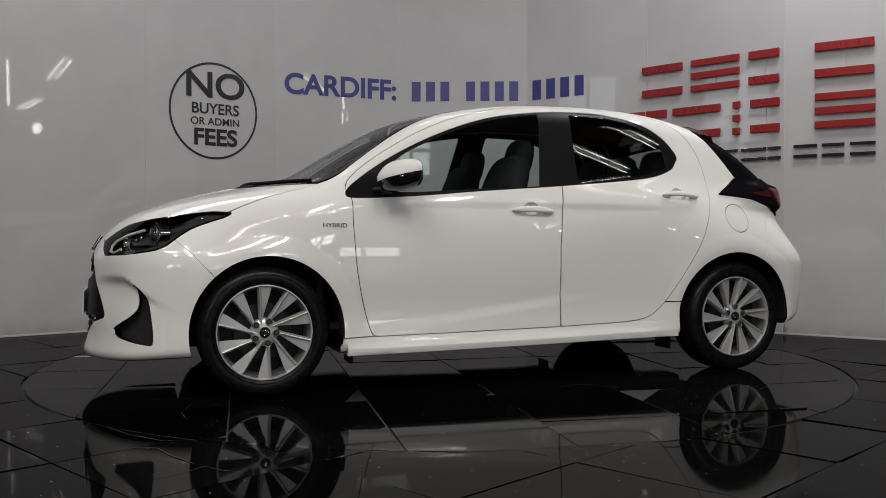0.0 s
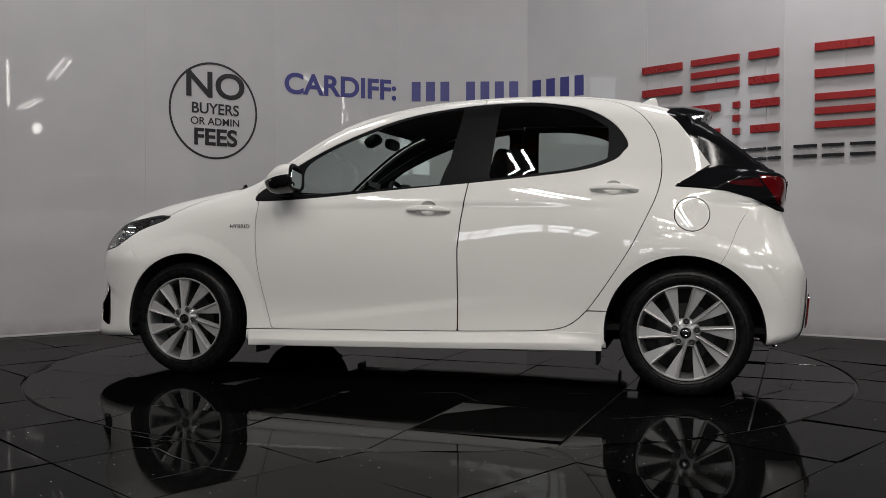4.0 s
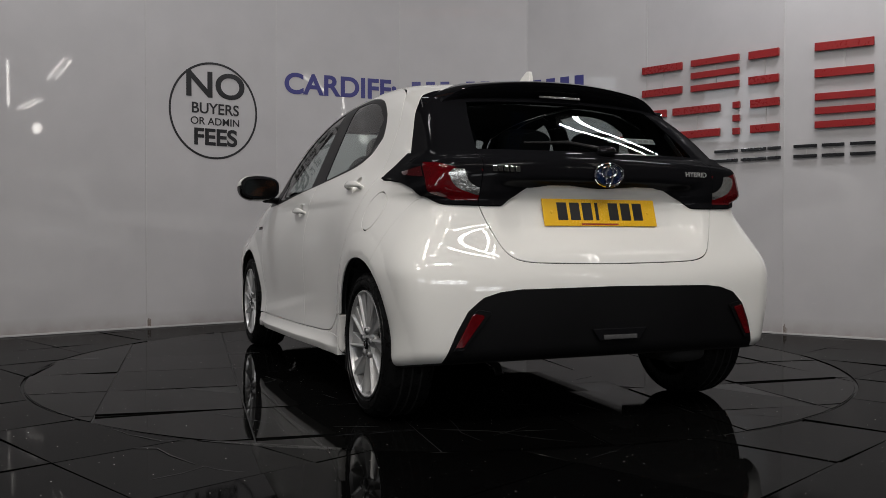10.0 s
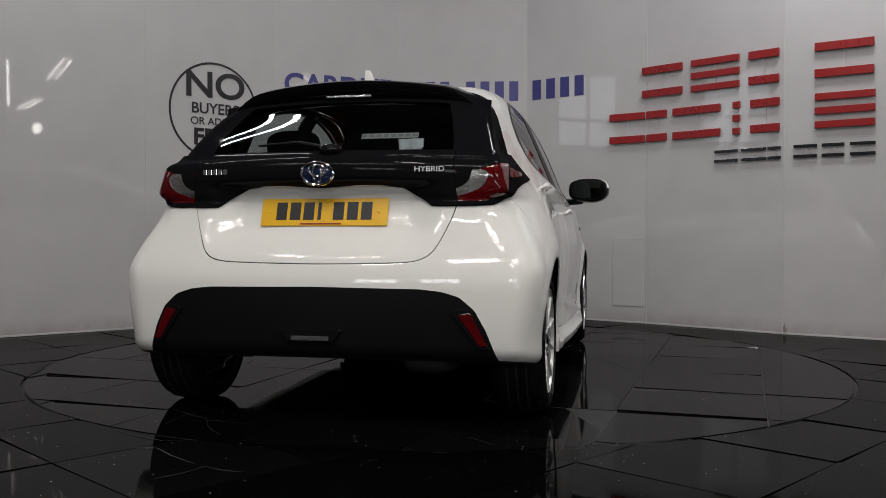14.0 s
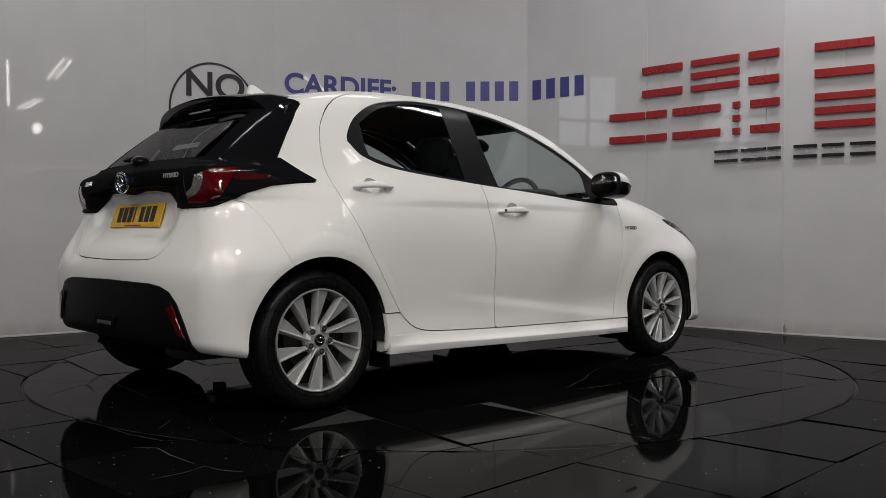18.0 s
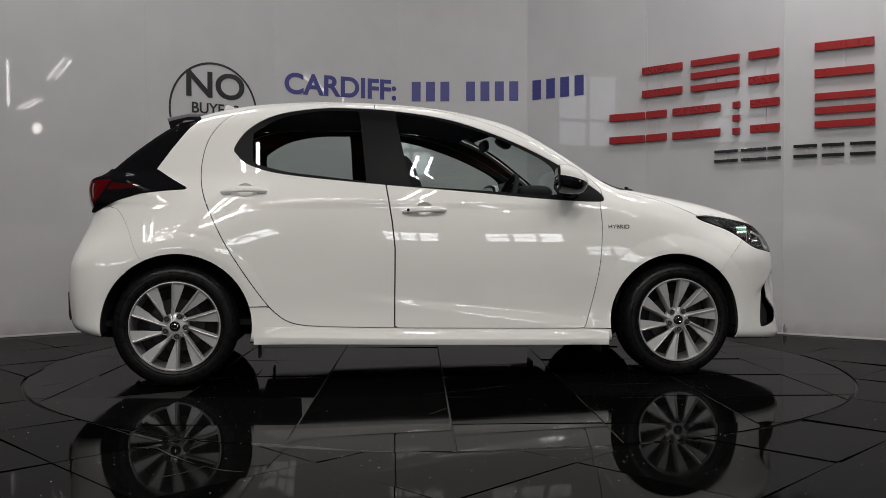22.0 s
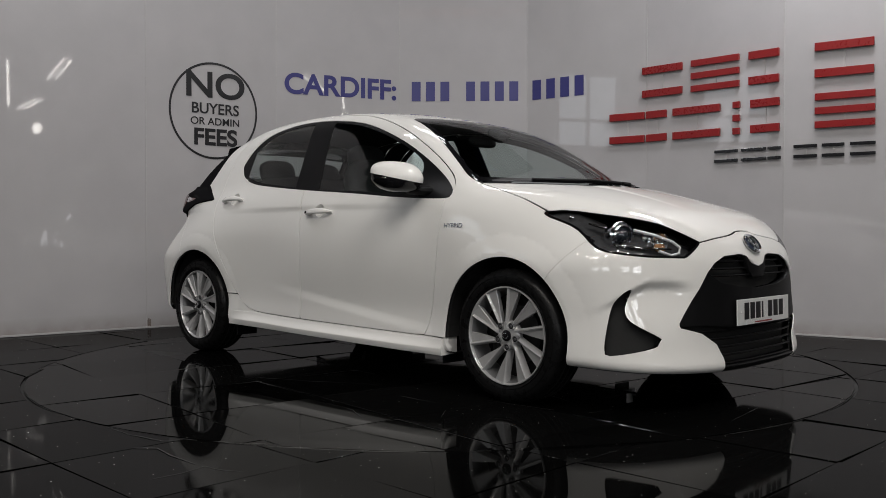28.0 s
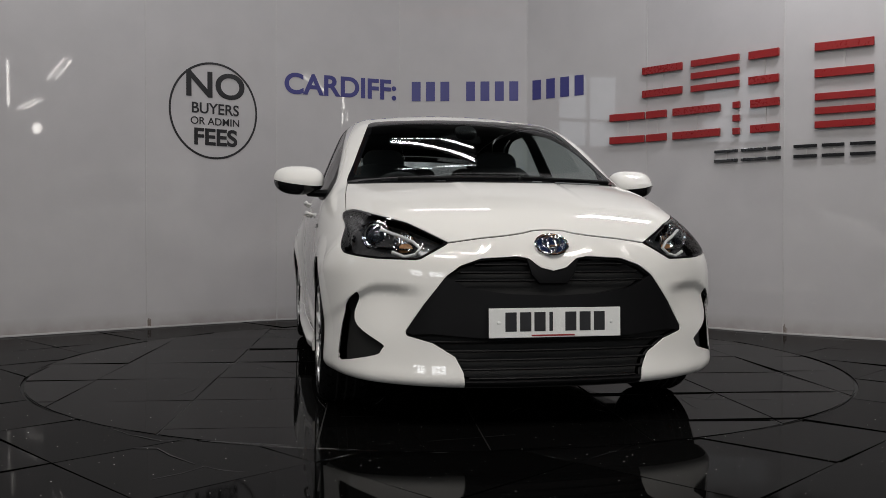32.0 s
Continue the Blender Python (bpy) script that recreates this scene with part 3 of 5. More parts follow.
def body(x, y, z):
    """Below nought inside the car's skin, about metres."""
    a = np.abs(y)
    # wings swell round the wheels, and the doors are drawn in between
    rf, rr = np.hypot(x - 1.265, z - 0.30), np.hypot(x + 1.27, z - 0.30)
    swell = 0.011 * np.clip((0.442 - rf) / 0.075, 0, 1) + 0.012 * np.exp(-((rr - 0.40) / 0.12) ** 2) + 0.010 * np.clip((0.452 - rr) / 0.075, 0, 1)
    swell = swell + 0.022 * np.exp(-((x + 1.28) / 0.33) ** 2 - ((z - 0.76) / 0.16) ** 2)
    swell = swell - 0.018 * np.exp(-((x + 0.62) / 0.30) ** 2 - ((z - 0.62) / 0.22) ** 2)
    high = np.clip((z - 0.58) / 0.32, 0, 1)
    high = 0.27 * high * high * (3 - 2 * high)
    # a crease climbs the doors from the front foot
    step = np.clip((0.315 + 0.125 * (0.80 - x) - z) / 0.060, 0, 1)
    swell = swell + 0.011 * step * step * (3 - 2 * step) * np.exp(-(((x - 0.25) / 0.62) ** 4)) * np.clip((z - 0.16) / 0.1, 0, 1)
    stern = np.clip((-x - 1.18) / 0.34, 0, 1)
    # the rear corners draw in towards their feet
    swell = swell - 0.030 * np.clip((0.46 - z) / 0.24, 0, 1) ** 1.5 * np.clip((-x - 1.58) / 0.14, 0, 1)
    upright = z - np.maximum(z - 0.885, 0) * 0.9 * stern * stern * (3 - 2 * stern)
    side = a - (SIDE(upright) + swell - (C[0] + high) * np.maximum(x - 0.9, 0) ** 2 - (C[1] + 0.76 * high) * np.maximum(-x - 0.9, 0) ** 2)
    # a shallow dome runs down the bonnet and fades towards the nose
    dome = np.clip((0.27 - 0.03 * x - a + 0.03) / 0.035, 0, 1) * np.clip((x - 0.85) / 0.3, 0, 1) * np.clip((1.82 - x) / 0.5, 0, 1)
    top = (z - (HOOD(x) + 0.007 * dome - C[2] * (1 - 0.72 * stern * stern) * a**2.2)) * 0.95
    # a hollow under a ledge, round the corner intakes
    brow = 0.562 - 2.0 * np.maximum(a - 0.66, 0) ** 1.5 - 0.10 * np.maximum(0.60 - a, 0)
    ledge = np.clip((brow - z) / 0.052, 0, 1)
    hollow = 0.030 * ledge * ledge * (3 - 2 * ledge) * np.exp(-(((z - 0.50) / 0.13) ** 2) - ((a - 0.67) / 0.15) ** 4)
    nose = (x - (NOSE(z) - C[3] * a**3.0 - hollow)) * 0.9
    # the tailgate is scooped out round the plate, below the lamp band
    ease = lambda k: np.clip(k, 0, 1) ** 2 * (3 - 2 * np.clip(k, 0, 1))
    scoop = 0.050 * ease((z - 0.655) / 0.125) * ease((0.50 - a) / 0.17) * ease((0.958 - z) / 0.035)
    tail = ((TAIL(z) + C[4] * a**2.6 + scoop) - x) * 0.9
    low = smax(side, top, 0.13 - 0.095 * stern * stern)
    low = smax(low, nose, 0.16)
    crisp = np.clip((z - 0.80) / 0.2, 0, 1)
    low = smax(low, tail, 0.12 - 0.085 * crisp * crisp * (3 - 2 * crisp))
    low = smax(low, UNDER(x) - z, 0.05)
    wall = (a - (GLASS(z) - C[5] * (x + 0.15) ** 2)) * 0.92
    screen = (x - (SCREEN(z) - C[6] * a**2.2)) * 0.53
    roof = z - (ROOF(x) - C[7] * a**2)
    hatch = ((HATCH(z) + C[8] * a**2.2) - x) * 0.65
    cabin = smax(smax(wall, roof, 0.10), smax(screen, hatch, 0.02), 0.05)
    cabin = smax(smax(cabin, tail, 0.02), 0.90 - z, 0.02)
    return smin(low, cabin, 0.035)


def slope(p, e=0.0015):
    x, y, z = p.T
    g = np.stack([body(x + e, y, z) - body(x - e, y, z), body(x, y + e, z) - body(x, y - e, z), body(x, y, z + e) - body(x, y, z - e)], -1) / (2 * e)
    return g


def settle(p, rounds=3):
    for _ in range(rounds):
        g = slope(p)
        p = p - g * (body(*p.T) / np.maximum((g * g).sum(-1), 0.05))[:, None]
    return p


def unit(v):
    return v / np.maximum(np.linalg.norm(v, axis=-1, keepdims=True), 1e-9)


def skin(step=0.0152):
    """Surface nets over the solid, then drawn onto it."""
    xs, zs = np.arange(-1.98, 2.2, step), np.arange(0.08, 1.56, step)
    ys = np.arange(0.5 * step, 0.97, step)
    half = body(xs[:, None, None], ys[None, :, None], zs[None, None, :])
    v = np.concatenate([half[:, ::-1], half], 1)
    ys = np.concatenate([-ys[::-1], ys])
    inside = v < 0
    corner = [inside[a : v.shape[0] - 1 + a, b : v.shape[1] - 1 + b, c : v.shape[2] - 1 + c] for a in (0, 1) for b in (0, 1) for c in (0, 1)]
    total = sum(c.astype(np.int8) for c in corner)
    cells = np.argwhere((total > 0) & (total < 8))
    index = -np.ones([n - 1 for n in v.shape], np.int64)
    index[tuple(cells.T)] = np.arange(len(cells))
    acc, cnt = np.zeros((len(cells), 3)), np.zeros(len(cells))
    offs = [(a, b, c) for a in (0, 1) for b in (0, 1) for c in (0, 1)]
    for i, p in enumerate(offs):
        for q in offs[i + 1 :]:
            if sum(abs(m - n) for m, n in zip(p, q)) != 1:
                continue
            va, vb = v[tuple((cells + p).T)], v[tuple((cells + q).T)]
            hit = (va < 0) != (vb < 0)
            k = np.where(hit, va / np.where(hit, va - vb, 1), 0)
            pos = np.array(p) + k[:, None] * (np.array(q) - np.array(p))
            acc += np.where(hit[:, None], pos, 0)
            cnt += hit
    at = cells + acc / cnt[:, None]
    pts = np.stack([xs[0] + at[:, 0] * step, ys[0] + at[:, 1] * step, zs[0] + at[:, 2] * step], -1)
    quads = []
    for ax in range(3):
        lo, hi = [slice(None)] * 3, [slice(None)] * 3
        lo[ax], hi[ax] = slice(0, -1), slice(1, None)
        e = np.argwhere(inside[tuple(lo)] != inside[tuple(hi)])
        b, c = (ax + 1) % 3, (ax + 2) % 3
        db, dc = np.eye(3, dtype=int)[b], np.eye(3, dtype=int)[c]
        ok = (e[:, b] > 0) & (e[:, c] > 0) & (e[:, b] < v.shape[b] - 1) & (e[:, c] < v.shape[c] - 1)
        e = e[ok]
        q = np.stack([index[tuple((e - db - dc).T)], index[tuple((e - dc).T)], index[tuple(e.T)], index[tuple((e - db).T)]], -1)
        flip = ~inside[tuple(e.T)]
        q[flip] = q[flip][:, ::-1]
        quads.append(q)
    quads = np.concatenate(quads)
    quads = quads[(quads >= 0).all(1)]
    pts = settle(pts, 4)
    return pts, np.concatenate([quads[:, [0, 1, 2]], quads[:, [0, 2, 3]]])


def split(tris, value):
    """Cuts triangles along value == 0 (a number for each point): those below it, and those above."""
    global PTS
    value = value.copy()
    value[np.abs(value) < 1e-7] = 1e-7
    s = value[tris] < 0
    n = s.sum(1)
    low, high = [tris[n == 3]], [tris[n == 0]]
    mixed = tris[(n == 1) | (n == 2)]
    if len(mixed):
        sm, nm = s[(n == 1) | (n == 2)], n[(n == 1) | (n == 2)]
        odd = np.where(nm == 1, sm.argmax(1), (~sm).argmax(1))
        r = np.arange(len(mixed))
        a, b, c = mixed[r, odd], mixed[r, (odd + 1) % 3], mixed[r, (odd + 2) % 3]
        edges = np.sort(np.concatenate([np.stack([a, b], -1), np.stack([a, c], -1)]), 1)
        uniq, inv = np.unique(edges, axis=0, return_inverse=True)
        inv = inv.ravel()
        va, vb = value[uniq[:, 0]], value[uniq[:, 1]]
        k = (va / (va - vb))[:, None]
        fresh = settle(PTS[uniq[:, 0]] * (1 - k) + PTS[uniq[:, 1]] * k, 1)
        start = len(PTS)
        PTS = np.concatenate([PTS, fresh])
        ab, ac = start + inv[: len(a)], start + inv[len(a) :]
        tip, rest = np.stack([a, ab, ac], -1), np.concatenate([np.stack([ab, b, c], -1), np.stack([ab, c, ac], -1)])
        one = nm == 1
        two = np.concatenate([one, one])
        low += [tip[one], rest[~two]]
        high += [tip[~one], rest[two]]
    return np.concatenate(low), np.concatenate(high)


def ring(points, rounding=True, steps=6):
    """A closed outline through a few points, smoothed."""
    p = np.asarray(points, float)
    if not rounding:
        return p
    out, n = [], len(p)
    for i in range(n):
        a, b, c, d = p[i - 1], p[i], p[(i + 1) % n], p[(i + 2) % n]
        for k in range(steps):
            t = k / steps
            out.append(0.5 * (2 * b + (c - a) * t + (2 * a - 5 * b + 4 * c - d) * t * t + (3 * b - a - 3 * c + d) * t**3))
    return np.array(out)


def eased(points, fixed=()):
    """Corners cut twice over, but for those that stay sharp."""
    p, keep = [tuple(q) for q in points], {i for i in fixed}
    for _ in range(2):
        out, held = [], set()
        for i, b in enumerate(p):
            if i in keep:
                held.add(len(out))
                out.append(b)
                continue
            for c in (p[i - 1], p[(i + 1) % len(p)]):
                out.append((b[0] * 0.75 + c[0] * 0.25, b[1] * 0.75 + c[1] * 0.25))
        p, keep = out, held
    return np.array(p)


def within(outline, u, w):
    """Signed distance to an outline: below nought inside."""
    best, odd = np.full(u.shape, 1e9), np.zeros(u.shape, bool)
    n = len(outline)
    for i in range(n):
        (ax, ay), (bx, by) = outline[i], outline[(i + 1) % n]
        ex, ey = bx - ax, by - ay
        k = np.clip(((u - ax) * ex + (w - ay) * ey) / max(ex * ex + ey * ey, 1e-12), 0, 1)
        best = np.minimum(best, (u - ax - k * ex) ** 2 + (w - ay - k * ey) ** 2)
        if ay != by:
            odd ^= ((ay > w) != (by > w)) & (u < ex * (w - ay) / ey + ax)
    d = np.sqrt(best)
    return np.where(odd, -d, d)


def carve(tris, test, gap=0.0, where=None):
    """Takes out of tris what lies where test(points) < 0, leaving a gap. Gives (taken, left)."""
    if where is not None:
        mid = PTS[tris].mean(1)
        mask = where(mid)
        keep, tris = tris[~mask], tris[mask]
    value = np.full(len(PTS), 1.0)
    used = np.unique(tris)
    value[used] = test(PTS[used])
    if gap:
        inner, _ = split(tris, value + gap)
        value2 = np.full(len(PTS), 1.0)
        used = np.unique(tris)
        value2[used] = test(PTS[used])
        _, outer = split(tris, value2 - gap)
    else:
        inner, outer = split(tris, value)
    if where is not None:
        outer = np.concatenate([keep, outer])
    return inner, outer


def panel(name, tris, mat, parent, label="", push=0.0, rim=0.006, thick=True):
    """One cut piece as a mesh, with its edge turned in."""
    used, inv = np.unique(tris, return_inverse=True)
    f = inv.reshape(tris.shape)
    f = f[(f[:, 0] != f[:, 1]) & (f[:, 1] != f[:, 2]) & (f[:, 0] != f[:, 2])]
    p = PTS[used]
    nrm = unit(slope(p))
    skin_p = p
    p = p - nrm * (push(p)[:, None] if callable(push) else push)
    verts, faces, normals = [p], [f], [nrm]
    if thick and rim:
        e = np.concatenate([f[:, [0, 1]], f[:, [1, 2]], f[:, [2, 0]]])
        key = np.sort(e, 1)
        _, first, count = np.unique(key, axis=0, return_index=True, return_counts=True)
        b = e[first[count == 1]]
        if len(b):
            ids, loc = np.unique(b, return_inverse=True)
            loc = loc.reshape(b.shape)
            out = np.zeros((len(ids), 3))
            d = p[b[:, 1]] - p[b[:, 0]]
            side = unit(np.cross(d, nrm[b[:, 0]]))
            np.add.at(out, loc[:, 0], side)
            np.add.at(out, loc[:, 1], side)
            out = unit(out)
            base, n0 = len(p), len(ids)
            edge_n = unit(out + nrm[ids] * 0.6)
            verts += [p[ids], skin_p[ids] if rim == "skin" else p[ids] - nrm[ids] * rim]
            normals += [edge_n, out]
            i, j = base + loc[:, 0], base + loc[:, 1]
            faces += [np.stack([j, i, i + n0], -1), np.stack([j, i + n0, j + n0], -1)]
    return link(name, np.concatenate(verts), np.concatenate(faces), mat, parent, label, True, np.concatenate(normals))


def sides(tris):
    y = PTS[tris].mean(1)[:, 1]
    return (("left", 1, tris[y > 0]), ("right", -1, tris[y <= 0]))


def flat_side(outline):
    return lambda p: within(outline, p[:, 0], p[:, 2])


def flat_end(outline):
    return lambda p: within(outline, np.abs(p[:, 1]), p[:, 2])


def both(*tests):
    return lambda p: np.max([t(p) for t in tests], 0)


car = tagged(new("car"), "glossy white five-door hatchback on the turning disc", "car")
PTS, REST = skin()

SEAMGAP = 0.0023
# under the floor
BELLY, REST = carve(REST, lambda p: p[:, 2] - UNDER(p[:, 0]) - 0.008, where=lambda m: m[:, 2] < 0.40)
# wheel openings
HUB_Z, AXLE = 0.296, 1.28
for ax, r in ((1.262, 0.352), (-1.270, 0.356)):
    hole = lambda p: np.hypot(p[:, 0] - ax, p[:, 2] - 0.292) - r
    _, REST = carve(REST, hole, where=lambda m: (np.abs(m[:, 1]) > 0.40) & (m[:, 2] < 0.75))
    _, BELLY = carve(BELLY, hole, where=lambda m: (np.abs(m[:, 1]) > 0.40) & (m[:, 2] < 0.75))

on_flank = lambda m: (np.abs(m[:, 1]) > 0.40)
# side glass and its black surround
DLO = ring(((0.893, 0.930), (0.850, 0.988), (0.644, 1.126), (0.387, 1.252), (0.099, 1.350), (-0.197, 1.396), (-0.42, 1.408), (-0.594, 1.402), (-0.80, 1.362), (-0.938, 1.284), (-1.010, 1.185), (-0.992, 1.140), (-0.935, 1.092), (-0.757, 1.044), (-0.30, 0.998), (0.19, 0.960), (0.535, 0.930), (0.83, 0.915)))
TRIM, REST = carve(REST, flat_side(DLO), 0.001, on_flank)
WIN_F = ring(((0.612, 0.948), (0.628, 0.99), (0.625, 1.108), (0.386, 1.236), (0.098, 1.334), (-0.160, 1.380), (-0.188, 1.372), (-0.160, 1.19), (-0.126, 1.006), (-0.11, 0.990), (0.20, 0.972)), steps=5)
WIN_R = ring(((-0.350, 1.02), (-0.345, 1.012), (-0.60, 1.040), (-0.757, 1.060), (-0.895, 1.098), (-0.918, 1.125), (-0.918, 1.245), (-0.905, 1.268), (-0.778, 1.342), (-0.594, 1.384), (-0.40, 1.390), (-0.378, 1.378)), steps=5)
GLASS_F, TRIM = carve(TRIM, flat_side(WIN_F))
GLASS_R, TRIM = carve(TRIM, flat_side(WIN_R))
# windscreen, its black border and the cowl below it
WS = ring(((0, 0.988), (0.24, 0.989), (0.5, 0.991), (0.672, 0.995), (0.688, 1.008), (0.645, 1.098), (0.59, 1.215), (0.533, 1.329), (0.505, 1.362), (0.43, 1.376), (0.2, 1.382), (0, 1.383), (-0.2, 1.382), (-0.43, 1.376), (-0.505, 1.362), (-0.533, 1.329), (-0.59, 1.215), (-0.645, 1.098), (-0.688, 1.008), (-0.672, 0.995), (-0.5, 0.991), (-0.24, 0.989)))
front_test = lambda p: within(WS, p[:, 1], p[:, 2])
ahead_of = lambda lim: (lambda m: m[:, 0] > lim)
SCREEN_T, REST = carve(REST, front_test, 0.001, ahead_of(0.2))
GLASS_W, FRIT = carve(SCREEN_T, lambda p: front_test(p) + 0.026)
# black hatch: rear screen, its frame, then the lamp band below it
HATCH_SIDE = ring(((-1.218, 1.7), (-1.218, 1.385), (-1.186, 1.335), (-1.238, 1.287), (-1.318, 1.176), (-1.392, 1.062), (-2.2, 1.062), (-2.2, 1.7)), False)
HATCH_T, REST = carve(REST, flat_side(HATCH_SIDE), 0.0015, lambda m: m[:, 0] < -1.0)
REAR_WIN = ring(((0.0, 1.066), (0.46, 1.068), (0.50, 1.085), (0.475, 1.19), (0.44, 1.275), (0.40, 1.292), (0.0, 1.305), (-0.40, 1.292), (-0.44, 1.275), (-0.475, 1.19), (-0.50, 1.085), (-0.46, 1.068)), steps=4)
GLASS_B, HATCH_T = carve(HATCH_T, lambda p: within(REAR_WIN, p[:, 1], p[:, 2]))
BAND_SIDE = ring(((-1.226, 0.966), (-1.305, 1.012), (-1.380, 1.064), (-2.2, 1.064), (-2.2, 0.78), (-1.68, 0.853), (-1.565, 0.910), (-1.457, 0.943), (-1.34, 0.957)), False)
BAND_REAR = ring(((0, 0.926), (0.15, 0.938), (0.24, 0.937), (0.31, 0.925), (0.396, 0.880), (0.435, 0.850), (0.47, 0.841), (0.55, 0.845), (0.7, 0.845), (1.1, 0.80), (1.1, 1.3), (-0.1, 1.3), (-0.1, 0.93)), False)
BAND, REST = carve(REST, both(flat_side(BAND_SIDE), flat_end(BAND_REAR)), 0.0015, lambda m: m[:, 0] < -1.0)
LAMP_T, BAND = carve(BAND, lambda p: 0.535 - np.abs(p[:, 1]) - 0.12 * (p[:, 2] - 0.9), 0.0015)
# tail lamp: red hook round a clear pocket, dark forward point
RED_T, LAMP_T = carve(LAMP_T, both(lambda p: p[:, 0] + 1.622 - 0.70 * (p[:, 2] - 0.97), lambda p: 0.866 - p[:, 2], lambda p: p[:, 2] - 0.983 - 0.30 * np.maximum(np.abs(p[:, 1]) - 0.62, 0)))
POCKET = ring(((0.530, 0.982), (0.60, 0.984), (0.636, 0.982), (0.652, 0.970), (0.646, 0.942), (0.622, 0.914), (0.580, 0.899), (0.53, 0.894)), steps=4)
CLEAR_T, RED_T = carve(RED_T, flat_end(POCKET))
INNER = ring(((0.50, 0.995), (0.588, 0.995), (0.588, 0.960), (0.574, 0.936), (0.546, 0.919), (0.50, 0.910)), steps=4)
SMOKED, CLEAR_T = carve(CLEAR_T, flat_end(INNER))
LAMP_T = np.concatenate([LAMP_T, SMOKED])
DUSKY, LAMP_T = carve(LAMP_T, both(lambda p: p[:, 0] + 1.385, lambda p: -1.612 + 0.70 * (p[:, 2] - 0.97) - p[:, 0], lambda p: 0.958 + 0.10 * (p[:, 0] + 1.60) - p[:, 2], lambda p: p[:, 2] - 0.998 + 0.12 * (p[:, 0] + 1.60)))
# headlamps
HEAD_SIDE = ring(((1.410, 0.842), (1.426, 0.829), (1.452, 0.816), (1.508, 0.798), (1.560, 0.780), (1.602, 0.761), (1.646, 0.733), (1.683, 0.704), (1.712, 0.684), (1.749, 0.669), (1.817, 0.657), (1.885, 0.648), (2.2, 0.63), (2.2, 0.95), (1.6, 0.95), (1.52, 0.850)), False)
HEAD_END = ring(((0.392, 0.708), (0.51, 0.643), (0.60, 0.637), (1.1, 0.60), (1.1, 0.95), (0.76, 0.862), (0.69, 0.842), (0.65, 0.824), (0.536, 0.786)), False)
HEAD_T, REST = carve(REST, both(flat_side(HEAD_SIDE), flat_end(HEAD_END)), 0.0015, ahead_of(1.3))
# grille mouth and corner intakes
MOUTH = ring(((0, 0.603), (0.05, 0.615), (0.095, 0.650), (0.14, 0.658), (0.28, 0.650), (0.36, 0.622), (0.413, 0.583), (0.496, 0.475), (0.563, 0.372), (0.558, 0.358), (0.466, 0.332), (0.384, 0.282), (0.355, 0.225), (0.343, 0.10), (-0.1, 0.10), (-0.1, 0.60)), False)
MOUTH_T, REST = carve(REST, flat_end(MOUTH), 0.0, ahead_of(1.5))
INTAKE = ring(((0.966, 0.262), (0.982, 0.365), (1.018, 0.460), (1.078, 0.506), (1.122, 0.514), (1.084, 0.440), (1.118, 0.386), (1.285, 0.322), (1.282, 0.305), (1.245, 0.280), (1.015, 0.250)), steps=4)
INTAKE_T, REST = carve(REST, lambda p: within(INTAKE, p[:, 0] - np.abs(p[:, 1]), p[:, 2]), 0.0, ahead_of(1.3))
# bonnet
BON_END = ring(((0, 0.759), (0.06, 0.756), (0.10, 0.746), (0.16, 0.737), (0.28, 0.725), (0.40, 0.708), (0.5, 0.70), (1.1, 0.70), (1.1, 1.5), (-0.1, 1.5), (-0.1, 0.757)), False)
BON_TOP = ring(((0.9, 0.675), (1.0, 0.692), (1.2, 0.718), (1.36, 0.732), (1.43, 0.738), (1.5, 0.74), (2.3, 0.75), (2.3, -0.1), (0.9, -0.1)), False)
BONNET, REST = carve(REST, both(flat_end(BON_END), lambda p: within(BON_TOP, p[:, 0], np.abs(p[:, 1]))), 0.0030, lambda m: (m[:, 0] > 0.9) & (m[:, 2] > 0.6))
COWL, BONNET = carve(BONNET, lambda p: np.minimum(front_test(p) - 0.012, 1), 0.001)
# doors, sills, filler flap
DOOR_F = ring(((0.862, 0.92), (0.868, 0.82), (0.864, 0.728), (0.855, 0.60), (0.839, 0.502), (0.812, 0.38), (0.780, 0.272), (0.765, 0.259), (0.70, 0.259), (-0.1, 0.272), (-0.212, 0.274), (-0.211, 0.45), (-0.210, 0.674), (-0.225, 0.82), (-0.249, 0.985), (-0.296, 1.432), (-0.10, 1.425), (0.12, 1.395), (0.40, 1.305), (0.64, 1.18), (0.83, 1.05), (0.90, 0.97)), False)
DOOR_R = ring(((-0.2145, 0.274), (-0.40, 0.279), (-0.60, 0.285), (-0.70, 0.296), (-0.765, 0.322), (-0.833, 0.383), (-0.90, 0.475), (-0.963, 0.568), (-1.04, 0.69), (-1.099, 0.811), (-1.145, 0.91), (-1.169, 1.004), (-1.170, 1.10), (-1.150, 1.206), (-1.110, 1.28), (-1.055, 1.34), (-0.98, 1.385), (-0.86, 1.418), (-0.70, 1.435), (-0.296, 1.438), (-0.2515, 0.985), (-0.2275, 0.82), (-0.2125, 0.674), (-0.2135, 0.45)), False)
FRONT_DOOR, REST = carve(REST, flat_side(eased(DOOR_F, (10, 11, 12, 13, 14, 15))), SEAMGAP, on_flank)
REAR_DOOR, REST = carve(REST, flat_side(eased(DOOR_R, (0, 19, 20, 21, 22, 23))), SEAMGAP, on_flank)
